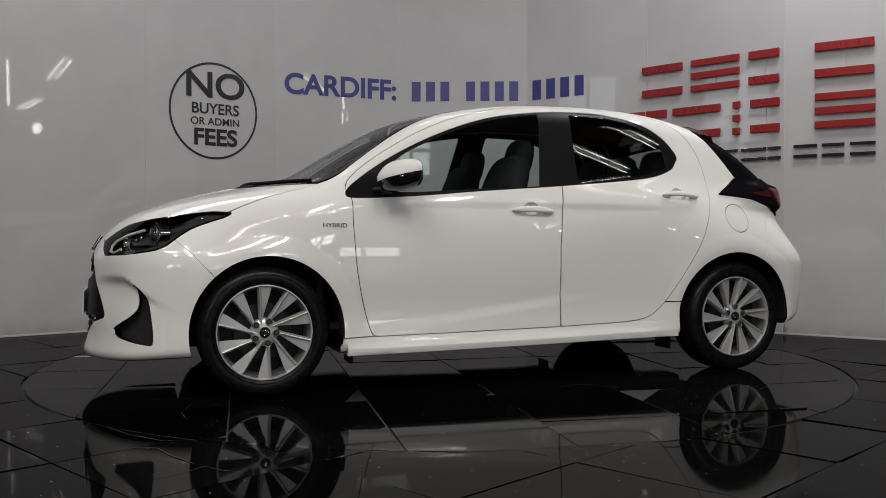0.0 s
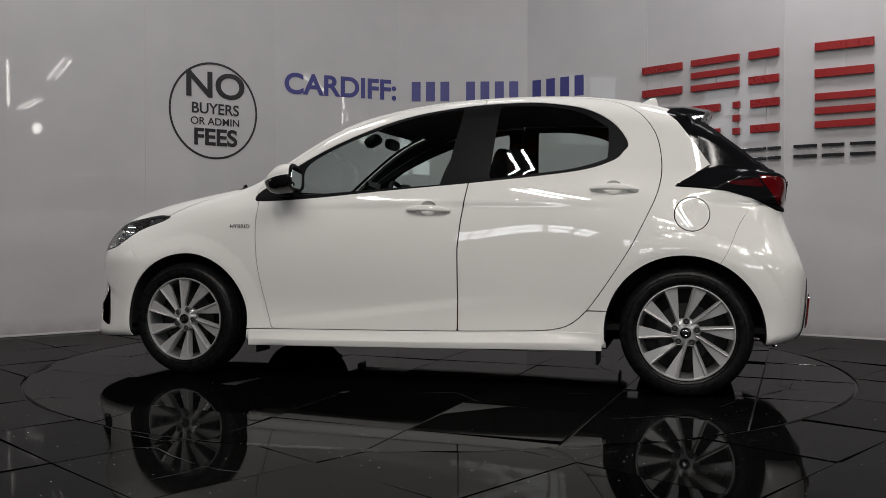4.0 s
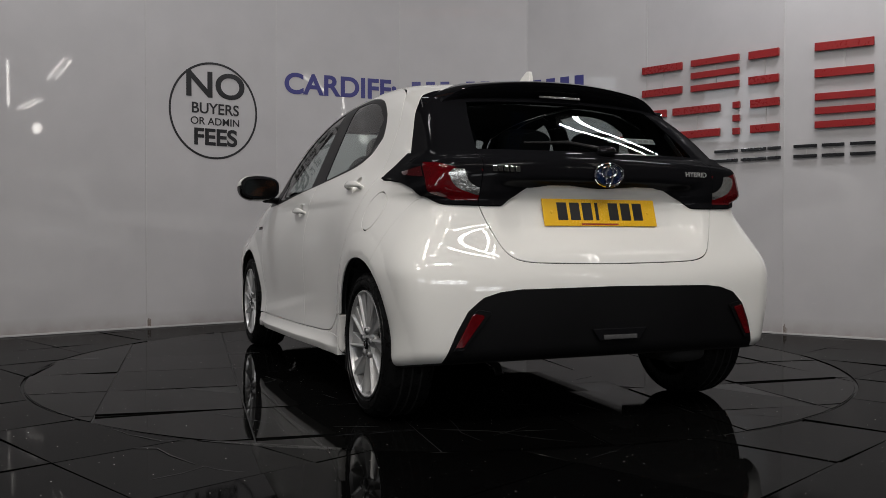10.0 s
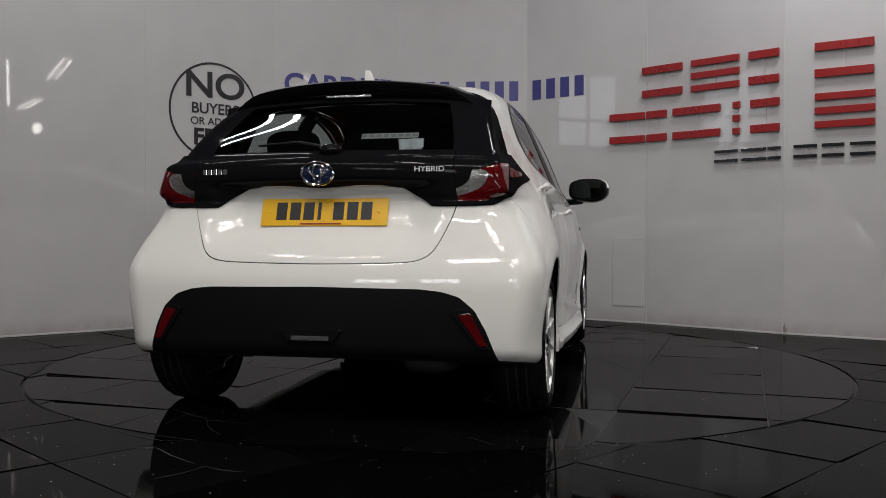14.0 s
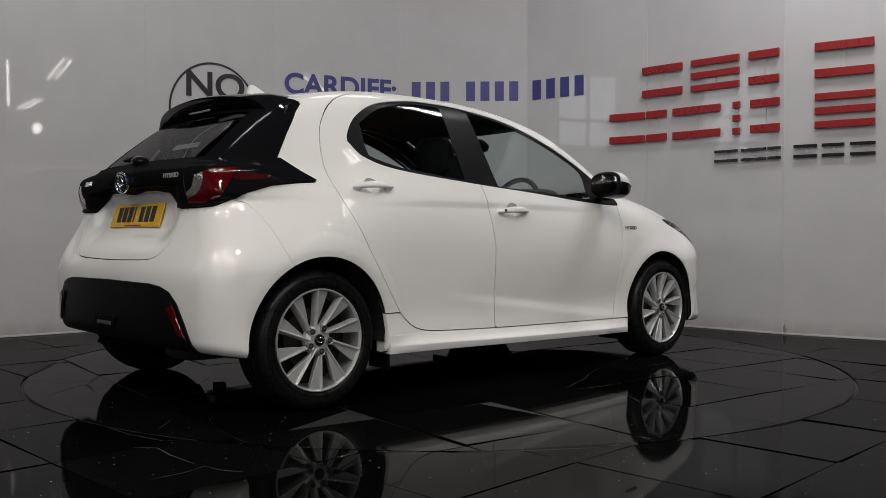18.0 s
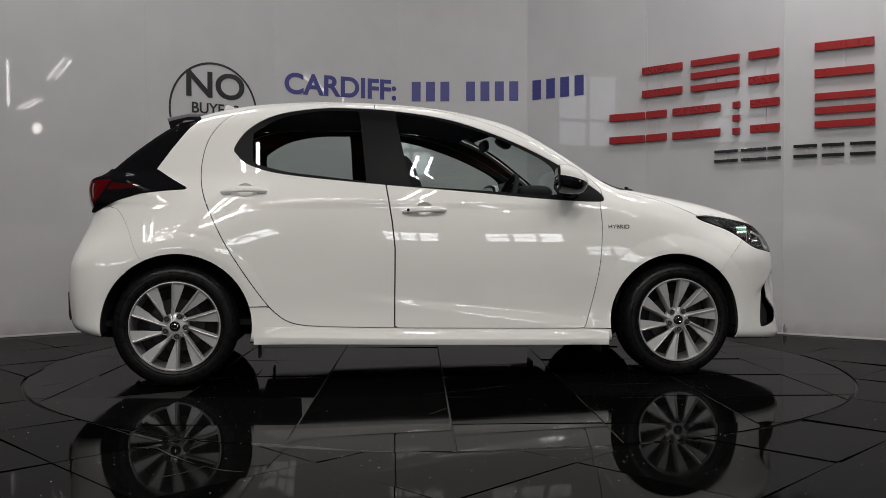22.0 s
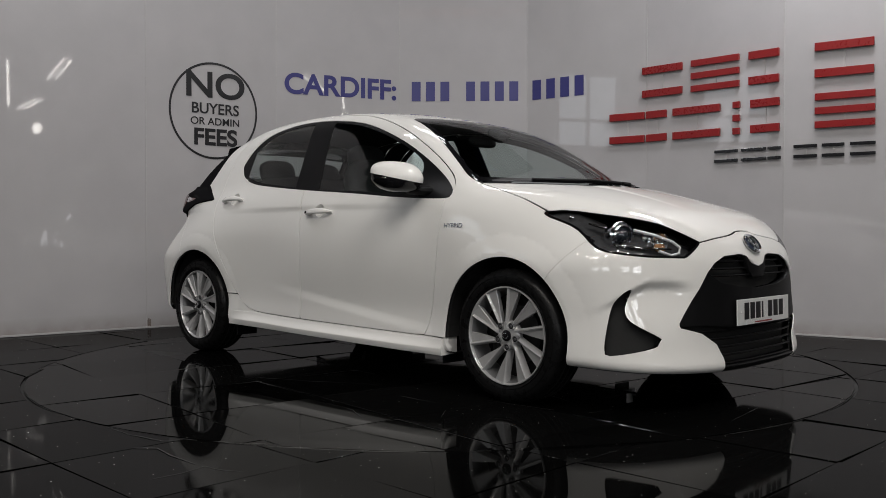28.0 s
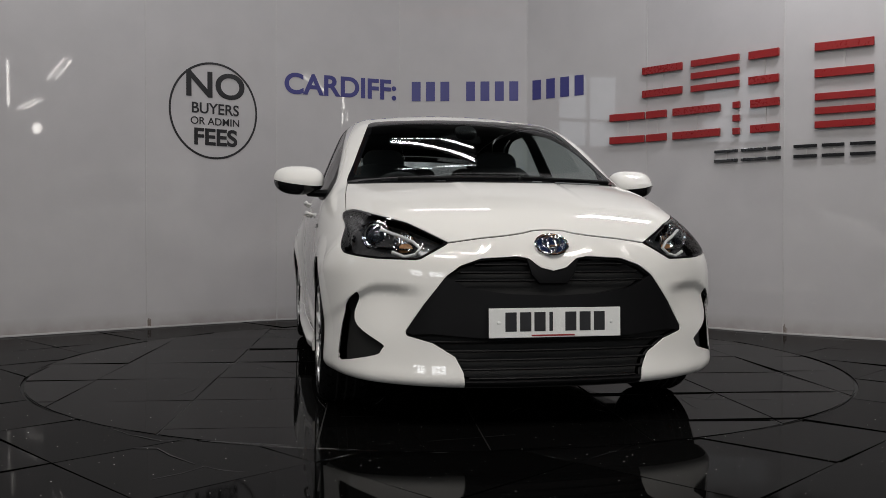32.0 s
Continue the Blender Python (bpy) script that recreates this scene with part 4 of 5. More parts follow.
# finger cups behind the door handles
CUPS = ((-0.060, 0.872), (-0.950, 0.961))
_, FRONT_DOOR = carve(FRONT_DOOR, lambda p: np.hypot((p[:, 0] - CUPS[0][0]) / 0.042, (p[:, 2] - CUPS[0][1]) / 0.036) - 1)
_, REAR_DOOR = carve(REAR_DOOR, lambda p: np.hypot((p[:, 0] - CUPS[1][0]) / 0.042, (p[:, 2] - CUPS[1][1]) / 0.036) - 1)
SILL = ring(((0.95, -1), (0.95, 0.254), (0.772, 0.259), (-0.2, 0.275), (-0.65, 0.290), (-0.765, 0.325), (-0.833, 0.386), (-0.96, 0.386), (-0.96, -1)), False)
SILL_T, REST = carve(REST, flat_side(SILL), 0.003, on_flank)
FLAP, REST = carve(REST, lambda p: np.hypot(p[:, 0] + 1.306, p[:, 2] - 0.835) - 0.078, 0.0024, lambda m: (m[:, 1] > 0.4))
# roof, bumpers, tailgate, rear valance
ROOF_TOP = ring(((0.46, 0.47), (0.3, 0.50), (-0.3, 0.515), (-0.9, 0.50), (-1.3, 0.46), (-1.3, -0.1), (0.46, -0.1)), False)
ROOF_T, REST = carve(REST, lambda p: within(ROOF_TOP, p[:, 0], np.abs(p[:, 1])), SEAMGAP, lambda m: m[:, 2] > 1.2)
VALANCE = ring(((0.76, 0.0), (0.70, 0.28), (0.66, 0.385), (0.62, 0.46), (0.565, 0.508), (0.50, 0.528), (0.42, 0.537), (0, 0.542), (-0.1, 0.54), (-0.1, 0.0)), False)
VALANCE_T, REST = carve(REST, flat_end(VALANCE), 0.001, lambda m: m[:, 0] < -1.5)
GATE = ring(((0.545, 0.90), (0.533, 0.84), (0.509, 0.773), (0.472, 0.692), (0.445, 0.660), (0.41, 0.643), (0.34, 0.633), (0, 0.628), (-0.1, 0.628), (-0.1, 1.2), (0.545, 1.2)), False)
GATE_T, REST = carve(REST, flat_end(eased(GATE, (8, 9, 10))), SEAMGAP, lambda m: m[:, 0] < -1.4)
BUMP_R = ring(((-1.60, 0.905), (-1.515, 0.807), (-1.462, 0.663), (-1.42, 0.60), (-1.42, -1), (-2.5, -1), (-2.5, 0.91)), False)
REAR_BUMPER, REST = carve(REST, flat_side(eased(BUMP_R, (3, 4, 5, 6))), 0.0009, lambda m: m[:, 0] < -1.2)
BUMP_F = ring(((1.72, 0.74), (1.665, 0.716), (1.595, 0.652), (1.527, 0.580), (1.46, 0.50), (1.44, -1), (2.5, -1), (2.5, 1.0), (1.75, 1.0)), False)
FRONT_BUMPER, REST = carve(REST, flat_side(BUMP_F), 0.0011, lambda m: m[:, 0] > 1.2)
WINGS, REST = carve(REST, lambda p: 0.80 - p[:, 0] + 0.35 * (p[:, 2] - 0.95), 0.0, lambda m: (m[:, 0] > 0.3) & (m[:, 2] < 1.02))

SHELL_ALL = [REST, WINGS, FRONT_BUMPER, REAR_BUMPER, GATE_T, ROOF_T, SILL_T, FRONT_DOOR, REAR_DOOR, BONNET, COWL]
for nm, sgn, t in sides(REST):
    panel("rear_quarter", t, PAINT, car)
panel("roof_panel", ROOF_T, PAINT, car)
panel("bonnet", BONNET, PAINT, car)
panel("cowl", COWL, BLACK_SATIN, car, "black plastic cowl", push=0.004)
panel("front_bumper", FRONT_BUMPER, PAINT, car)
panel("rear_bumper", REAR_BUMPER, PAINT, car)
tailgate = panel("tailgate", GATE_T, PAINT, car)
panel("rear_valance", VALANCE_T, BLACK_SATIN, car, "matt black rear valance", push=-0.004)
panel("underbody", BELLY, DARK, car)
panel("filler_flap", FLAP, PAINT, car)
panel("windscreen", GLASS_W, GLASS_FRONT, car, "clear windscreen", thick=False)
panel("windscreen_border", FRIT, BLACK_GLOSS, car, "black glass border", push=0.0, thick=False)
panel("rear_screen", GLASS_B, GLASS_REAR, tailgate, "dark tinted rear screen", thick=False)
panel("hatch_frame", HATCH_T, HATCH_BLACK, tailgate, "gloss black hatch frame")
panel("lamp_band", BAND, HATCH_BLACK, tailgate, "gloss black band between the tail lamps", push=-0.010, rim=0.016)
for nm, sgn, t in sides(WINGS):
    panel("front_wing", t, PAINT, car)
skirts = {}
for nm, sgn, t in sides(SILL_T):
    skirts[sgn] = panel("side_skirt", t, PAINT, car, push=0.002, rim=0.026)
doors = {}
for nm, sgn, t in sides(FRONT_DOOR):
    doors["front", sgn] = panel("front_door", t, PAINT, car)
for nm, sgn, t in sides(REAR_DOOR):
    doors["rear", sgn] = panel("rear_door", t, PAINT, car)
for nm, sgn, t in sides(TRIM):
    panel("window_surround", t, PILLAR, car, "black window surround and door pillar", push=0.002)
for nm, sgn, t in sides(GLASS_F):
    panel("window_pane", t, GLASS_SIDE, doors["front", sgn], "clear door glass", push=0.004, thick=False)
for nm, sgn, t in sides(GLASS_R):
    panel("window_pane", t, GLASS_SIDE, doors["rear", sgn], "clear door glass", push=0.004, thick=False)
for nm, sgn, t in sides(LAMP_T):
    lamp = panel("tail_lamp", t, HATCH_BLACK, car, "black tail lamp housing with red lens", push=-0.010, rim=0.016)
    for nm2, sgn2, r in sides(RED_T):
        if sgn2 == sgn:
            panel("red_lens", r, RED_LENS, lamp, "red tail lamp lens", push=-0.0105)
    for nm2, sgn2, r in sides(CLEAR_T):
        if sgn2 == sgn:
            panel("clear_lens", r, CLEAR_LENS, lamp, "clear reversing lamp lens", push=-0.0085)
    for nm2, sgn2, r in sides(DUSKY):
        if sgn2 == sgn:
            panel("smoked_lens", r, RED_LENS_DARK, lamp, "smoked dark red lens", push=-0.0102)
for nm, sgn, t in sides(INTAKE_T):
    panel("corner_intake", t, DARK, car, "black corner air intake", push=0.040, rim=-0.040)
# lines the cabin; elsewhere a dark sheet added for shade in the gaps
panel("inner_shell", np.concatenate(SHELL_ALL), LINING, car, "dark cabin lining, and added dark backing that shades the panel gaps", push=0.026, thick=False)

# ---- wheels ----


def side_pose(x, y, z, sgn):
    """A wheel stands with its face outwards."""
    return pose(x, sgn * y, z, 0, 0, 0 if sgn > 0 else 180)


def build_wheel(sgn):
    wheel = new("wheel")
    R, W, FACE = HUB_Z + 0.002, 0.195, 0.0
    tread = [(0.212, -0.012), (0.222, 0.000), (0.245, 0.008), (0.272, 0.004), (0.286, -0.008), (0.2945, -0.026), (0.2975, -0.050), (0.298, -0.085), (0.298, -0.115), (0.2975, -0.150), (0.2945, -0.174), (0.284, -0.192), (0.245, -0.203), (0.212, -0.195)]
    tyre = part("tyre", lathe([(r, h) for r, h in tread], 72), RUBBER, wheel, "black road tyre", smooth=True, angle=50)
    for h in (-0.062, -0.100, -0.138):
        part("tread_groove", lathe([(0.2984, h - 0.004), (0.2990, h), (0.2984, h + 0.004)], 72), DARK, tyre)
    rim = part("rim", lathe([(0.2160, -0.012), (0.2180, -0.004), (0.2165, 0.003), (0.2125, 0.0035), (0.2095, -0.001), (0.2075, -0.012)], 72), ALLOY, wheel, "machined silver alloy rim", smooth=True, angle=40)
    part("rim_barrel", lathe([(0.2080, -0.010), (0.2030, -0.022), (0.197, -0.050), (0.190, -0.150)], 72), BARREL, wheel, smooth=True, angle=40)
    part("brake_disc", lathe([(0.02, -0.080), (0.132, -0.080), (0.132, -0.098), (0.02, -0.098)], 40), DISC_GREY, wheel, smooth=True)
    # dark disc added behind the spokes, in place of the shade there
    part("spoke_gap_shade", lathe([(0.0, -0.115), (0.19, -0.118), (0.196, -0.09)], 40), DARK, wheel)
    # ten blades: a bright sharp crest, and beside it a sunken web that widens towards the rim
    for k in range(10):
        bm = bmesh.new()
        rows = []
        for r, w, h, skew in ((0.022, 0.009, -0.012, -0.012), (0.050, 0.009, -0.010, -0.0105), (0.075, 0.011, -0.0075, -0.009), (0.100, 0.019, -0.0055, -0.0065), (0.130, 0.031, -0.004, -0.0045), (0.165, 0.043, -0.002, -0.002), (0.195, 0.053, 0.0, 0.0), (0.2105, 0.057, 0.0005, 0.001)):
            lift = 0.6 + 0.4 * min(r / 0.12, 1)
            cut = ((-0.0085, -0.036), (-0.0075, -0.012 * lift), (-0.0015, 0.001), (0.0012, 0.0022), (0.0036, 0.0008), (0.0085 * lift, -0.0085 * lift), (w, -0.0095), (w + 0.0018, -0.012), (w - 0.002, -0.036))
            rows.append([bm.verts.new((r, h + y, skew + z)) for z, y in cut])
        for a, b in zip(rows, rows[1:]):
            for i in range(9):
                bm.faces.new((a[i], a[(i + 1) % 9], b[(i + 1) % 9], b[i]))
        bm.faces.new(rows[0][::-1])
        bm.faces.new(rows[-1])
        bmesh.ops.recalc_face_normals(bm, faces=bm.faces)
        bm.transform(Matrix.Rotation(2 * math.pi * (k + 0.5) / 10, 4, "Y"))
        part("spoke", bm, ALLOY, wheel, smooth=True, angle=24)
    part("hub", lathe([(0.0, -0.008), (0.030, -0.008), (0.050, -0.013), (0.062, -0.022), (0.066, -0.040)], 40), ALLOY, wheel, smooth=True, angle=40)
    cap = part("centre_cap", lathe([(0.0, 0.001), (0.020, 0.000), (0.0245, -0.003), (0.0255, -0.012)], 32), BLACK_GLOSS, wheel, "black centre cap with a plain badge", smooth=True, angle=40)
    part("badge_ring", sweep([(0.015 * math.cos(a), 0.0015, 0.011 * math.sin(a)) for a in np.linspace(0, 2 * math.pi, 20, endpoint=False)], 0.0018, 6, True), CHROME, cap)
    part("badge_bar", box((0.005, 0.003, 0.019), pose(0, 0.001, 0), 0.001), CHROME, cap)
    for k in range(5):
        a = math.pi / 2 - math.radians(29 + 72 * k)
        at = pose(-0.051 * math.cos(a), 0, 0.051 * math.sin(a))
        well = part("nut_well", lathe([(0.0100, -0.018), (0.0125, -0.002), (0.0150, 0.000), (0.0165, -0.003), (0.0175, -0.020)], 20, m=at), BARREL, wheel, smooth=True, angle=40)
        # dark disc puts the shade of the recess round each nut
        part("well_shade", lathe([(0.0, -0.0040), (0.0126, -0.0040), (0.0126, -0.016)], 16, m=at), DARK, well)
        part("wheel_nut", lathe([(0.0, 0.001), (0.0060, 0.001), (0.0080, -0.002), (0.0090, -0.014)], 6, m=at), ALLOY_DARK, well)
    # raised wear lines on the tyre's wall
    for r in (0.233, 0.262):
        part("wall_line", lathe([(r - 0.0016, 0.0035), (r, 0.0082 if r < 0.25 else 0.0078), (r + 0.0016, 0.0035)], 72), RUBBER, tyre, smooth=True)
    return wheel


first = build_wheel(1)
first.parent = car
first.matrix_basis = side_pose(AXLE, 0.842, HUB_Z, 1) @ Matrix.Rotation(radians(7), 4, "Y")
for x, sgn, turned in ((-AXLE, 1, 46), (AXLE, -1, 3), (-AXLE, -1, -3)):
    w = copy_thing(first, side_pose(x, 0.842, HUB_Z, sgn) @ Matrix.Rotation(radians(-turned), 4, "Y"))
    w.parent = car

# arch linings
for ax, r in ((1.262, 0.356), (-1.270, 0.360)):
    for sgn in (1, -1):
        bm, rows = bmesh.new(), []
        for k in range(25):
            a = math.pi * (k / 24 * 1.06 - 0.03)
            c, s = math.cos(a) * r + ax, math.sin(a) * r + 0.292
            rows.append([bm.verts.new((c, sgn * y, s)) for y in (0.815, 0.74, 0.45)] + [bm.verts.new((ax, sgn * 0.45, 0.292))])
        for a, b in zip(rows, rows[1:]):
            for i in range(3):
                bm.faces.new((a[i], a[i + 1], b[i + 1], b[i]))
        part("arch_lining", bm, DARK, car)

# ---- small parts of the outside ----


SKIRT_FRONT, SKIRT_REAR = 0.173, 0.203


def skin_at(x, z, sgn=1):
    """The point of the flank at x and z, and its outward normal."""
    lo, hi = 0.3, 1.0
    for _ in range(40):
        m = (lo + hi) / 2
        lo, hi = (m, hi) if float(body(np.array(x), np.array(m), np.array(z))) < 0 else (lo, m)
    n = unit(slope(np.array([[x, lo, z]])))[0]
    return Vector((x, sgn * lo, z)), Vector((n[0], sgn * n[1], n[2]))


def flank(xs, zs):
    """How far out the flank stands at many x and z."""
    lo, hi = np.full(len(xs), 0.3), np.full(len(xs), 1.0)
    for _ in range(30):
        m = (lo + hi) / 2
        inside = body(np.asarray(xs), m, np.asarray(zs)) < 0
        lo, hi = np.where(inside, m, lo), np.where(inside, hi, m)
    return lo


def end_at(y, z, front=True):
    lo, hi = 1.0, 2.3
    k = 1 if front else -1
    for _ in range(40):
        m = (lo + hi) / 2
        lo, hi = (m, hi) if float(body(np.array(k * m), np.array(y), np.array(z))) < 0 else (lo, m)
    n = unit(slope(np.array([[k * lo, y, z]])))[0]
    return Vector((k * lo, y, z)), Vector(n)


def top_at(x, y):
    lo, hi = 0.5, 1.7
    for _ in range(40):
        m = (lo + hi) / 2
        lo, hi = (m, hi) if float(body(np.array(x), np.array(y), np.array(m))) < 0 else (lo, m)
    n = unit(slope(np.array([[x, y, lo]])))[0]
    return Vector((x, y, lo)), Vector(n)


def facing(p, n, up=Vector((0, 0, 1)), out=0.0):
    """A pose whose z leaves the skin, y runs up and x to the right as one looks at it."""
    z = n.normalized()
    x = up.cross(z).normalized()
    y = z.cross(x)
    q = p + z * out
    return Matrix(((x.x, y.x, z.x, q.x), (x.y, y.y, z.y, q.y), (x.z, y.z, z.z, q.z), (0, 0, 0, 1)))


for which, x, z, tilt in (("front", -0.062, 0.864, 0.02), ("rear", -0.955, 0.953, 0.05)):
    for sgn in (1, -1):
        p, n = skin_at(x, z, sgn)
        m = facing(p, n) @ pose(0, 0, 0, 0, 0, -2 * sgn)
        bm = blob((0.232, 0.031, 0.020), None, 2.6, 36, 12)
        for v in bm.verts:
            k = abs(v.co.x) / 0.116
            v.co.y *= 1.0 - 0.34 * k**3
            v.co.y += 0.004 * (1 - k * k)
            v.co.z -= 0.016 * k**2.4
        bm.transform(m @ pose(0, -0.006, 0.028))
        h = part("handle", bm, PAINT, doors[which, sgn], "body-coloured pull handle", smooth=True, angle=80)
        for d in (-0.086, 0.086):
            part("handle_foot", blob((0.05, 0.020, 0.04), m @ pose(d, -0.006, 0.004), 2.6, 16, 8), PAINT, h, smooth=True, angle=80)
        if which == "front" and sgn < 0:
            part("key_button", lathe([(0.0, 0.003), (0.006, 0.002), (0.0075, 0.0)], 14, "Z", m @ pose(-0.084, -0.005, 0.0335)), BLACK_SATIN, h)

ROUND = np.linspace(0, 2 * math.pi, 32, endpoint=False)
for which, (hx, hz) in zip(("front", "rear"), CUPS):
    for sgn in (1, -1):
        bm, rows = bmesh.new(), []
        n = skin_at(hx, hz, sgn)[1]
        for j in range(9):
            r = 1.03 * math.cos(math.pi / 2 * j / 8.6)
            deep = 0.0006 + 0.024 * math.sin(math.pi / 2 * j / 8) ** 0.8
            xs, zs = hx + 0.042 * r * np.cos(ROUND), hz + 0.036 * r * np.sin(ROUND)
            rows.append([bm.verts.new(Vector((x, sgn * y, z)) - n * deep) for x, y, z in zip(xs, flank(xs, zs), zs)])
        for a, b in zip(rows, rows[1:]):
            for i in range(32):
                bm.faces.new((a[i], a[(i + 1) % 32], b[(i + 1) % 32], b[i]))
        bm.faces.new(rows[-1])
        bmesh.ops.recalc_face_normals(bm, faces=bm.faces)
        part("finger_cup", bm, PAINT, doors[which, sgn], smooth=True, angle=80)

# a blade stands out along the foot of each side skirt, hollow above and sharp at its lip
for sgn in (1, -1):
    bm, rows = bmesh.new(), []
    for k in range(41):
        x = -0.905 + 1.803 * k / 40
        top = 0.2565 + 0.016 * min(max((0.772 - x) / 0.972, 0), 1) + 0.016 * min(max((-0.2 - x) / 0.45, 0), 1)
        foot = SKIRT_REAR + (SKIRT_FRONT - SKIRT_REAR) * k / 40
        y0 = skin_at(x, top, 1)[0].y
        k2 = min(1.0, (x + 0.93) / 0.24)
        fade = k2 * k2 * (3 - 2 * k2)
        deep = 0.031 * fade * (1 - 0.72 * max((x - 0.62) / 0.28, 0) ** 1.5)
        h = top - foot
        cut = ((-0.014, top - 0.0015), (0.0008, top - 0.0045), (0.06 * deep + 0.001, top - 0.14 * h), (0.30 * deep, top - 0.33 * h), (0.70 * deep, top - 0.50 * h), (0.95 * deep, top - 0.585 * h), (deep, top - 0.62 * h), (deep, top - 0.655 * h), (0.94 * deep, top - 0.80 * h), (0.80 * deep, foot + 0.002), (0.70 * deep, foot), (-0.10, foot + 0.004), (-0.10, top - 0.0015))
        rows.append([bm.verts.new((x, sgn * (y0 + d), z)) for d, z in cut])
    for a, b in zip(rows, rows[1:]):
        for i in range(13):
            bm.faces.new((a[i], a[(i + 1) % 13], b[(i + 1) % 13], b[i]))
    bm.faces.new(rows[0][::-1])
    bm.faces.new(rows[-1])
    bmesh.ops.recalc_face_normals(bm, faces=bm.faces)
    part("skirt_blade", bm, PAINT, skirts[sgn], smooth=True, angle=38)

# door mirrors


def mirror_shell(sgn, grow, z0, keep_top):
    """A housing blunt at the back, drawn in towards its outer end; cut where white meets black."""
    bm = blob((0.196 * grow, 0.258 * grow, 0.150 * grow), None, 2.75, 48, 30)
    for v in bm.verts:
        if v.co.x < -0.055:
            v.co.x = -0.055
        k = max(v.co.y * sgn / 0.129, 0)
        j = max(-v.co.y * sgn / 0.129, 0)
        ahead = max(v.co.x + 0.055, 0) / 0.153
        v.co.x = -0.055 + (v.co.x + 0.055) * (1.0 - 0.34 * k * k - 0.08 * j * j)
        v.co.x -= 0.55 * max(v.co.z, 0) * ahead
        v.co.z *= 1.0 - 0.10 * k * k - 0.06 * j * j
        v.co.z += 0.010 * k * k - 0.012 * ahead
    geom = list(bm.verts) + list(bm.edges) + list(bm.faces)
    bmesh.ops.bisect_plane(bm, geom=geom, plane_co=(0, 0, z0), plane_no=(0.17, -0.13 * sgn, 1), clear_inner=keep_top, clear_outer=not keep_top)
    geom = list(bm.verts) + list(bm.edges) + list(bm.faces)
    bmesh.ops.bisect_plane(bm, geom=geom, plane_co=(-0.050, 0, 0), plane_no=(1, 0, 0), clear_inner=True)
    return bm


for sgn in (1, -1):
    mirror = new("door_mirror")
    mirror.parent = car
    m = pose(0.662, sgn * 0.912, 1.024, 0, 0, sgn * 11)
    bm = mirror_shell(sgn, 1.0, -0.012, True)
    bm.transform(m)
    part("mirror_cap", bm, PAINT, mirror, "white mirror cap", smooth=True, angle=60)
    bm = mirror_shell(sgn, 0.985, -0.012, False)
    bm.transform(m)
    part("mirror_base", bm, BLACK_GLOSS, mirror, "black lower mirror shell", smooth=True, angle=60)
    part("mirror_bezel", blob((0.020, 0.238, 0.128), m @ pose(-0.050, 0, 0.001), 3.4, 36, 10), PILLAR, mirror, "black mirror bezel", smooth=True)
    part("indicator", blob((0.012, 0.12, 0.013), m @ pose(0.064, sgn * 0.060, -0.022, sgn * 8, 0, sgn * 26), 2.5, 16, 8), CLEAR_LENS, mirror, "slim clear indicator", smooth=True)
    oval = [(0.103 * math.copysign(abs(math.cos(a)) ** 0.6, math.cos(a)), 0.052 * math.copysign(abs(math.sin(a)) ** 0.6, math.sin(a))) for a in np.linspace(0, 2 * math.pi, 40, endpoint=False)]
    flat = Matrix(((0, 0, 1, -0.0625), (1, 0, 0, sgn * 0.004), (0, 1, 0, 0.0), (0, 0, 0, 1)))
    part("mirror_glass", slab(oval, 0.004, m @ flat), MIRROR, mirror, "silvered mirror glass")
    part("mirror_arm", sweep([(0.680, sgn * 0.86, 0.957), (0.71, sgn * 0.80, 0.952), (0.74, sgn * 0.735, 0.950)], [0.034, 0.032, 0.038], 12, flat=0.6), BLACK_SATIN, mirror, "black mirror arm", smooth=True)

# number plates, their characters as plain bars
for front in (True, False):
    p, n = (Vector((2.068, -0.002, 0.408)), Vector((1, 0, 0.02))) if front else (Vector((-1.700, -0.004, 0.8255)), Vector((-1, 0, 0.29)))
    m = facing(p, n)
    plate = part("number_plate", slab([(-0.26, -0.0555), (0.26, -0.0555), (0.26, 0.0555), (-0.26, 0.0555)], 0.006, m @ pose(0, 0, 0.001), 0.002), PLATE_WHITE if front else PLATE_YELLOW, car, "white front number plate" if front else "yellow rear number plate")
    for k, cx in enumerate((-0.175, -0.118, -0.062, -0.018, 0.060, 0.117, 0.174)):
        part("plate_bar", box((0.014 if k == 3 else 0.044, 0.072, 0.0012), m @ pose(cx, 0.004, 0.0078), 0.0004), INK, plate)
    for cx in (-0.222, 0.222):
        part("screw_cap", lathe([(0.0, 0.003), (0.005, 0.002), (0.0065, 0.0)], 14, "Z", m @ pose(cx, 0, 0.007)), PLATE_WHITE if front else PLATE_YELLOW, plate)
    part("maker_bar", box((0.17, 0.006, 0.0008), m @ pose(-0.01, -0.048, 0.0076)), SIGN_RED, plate, "small red maker's line")

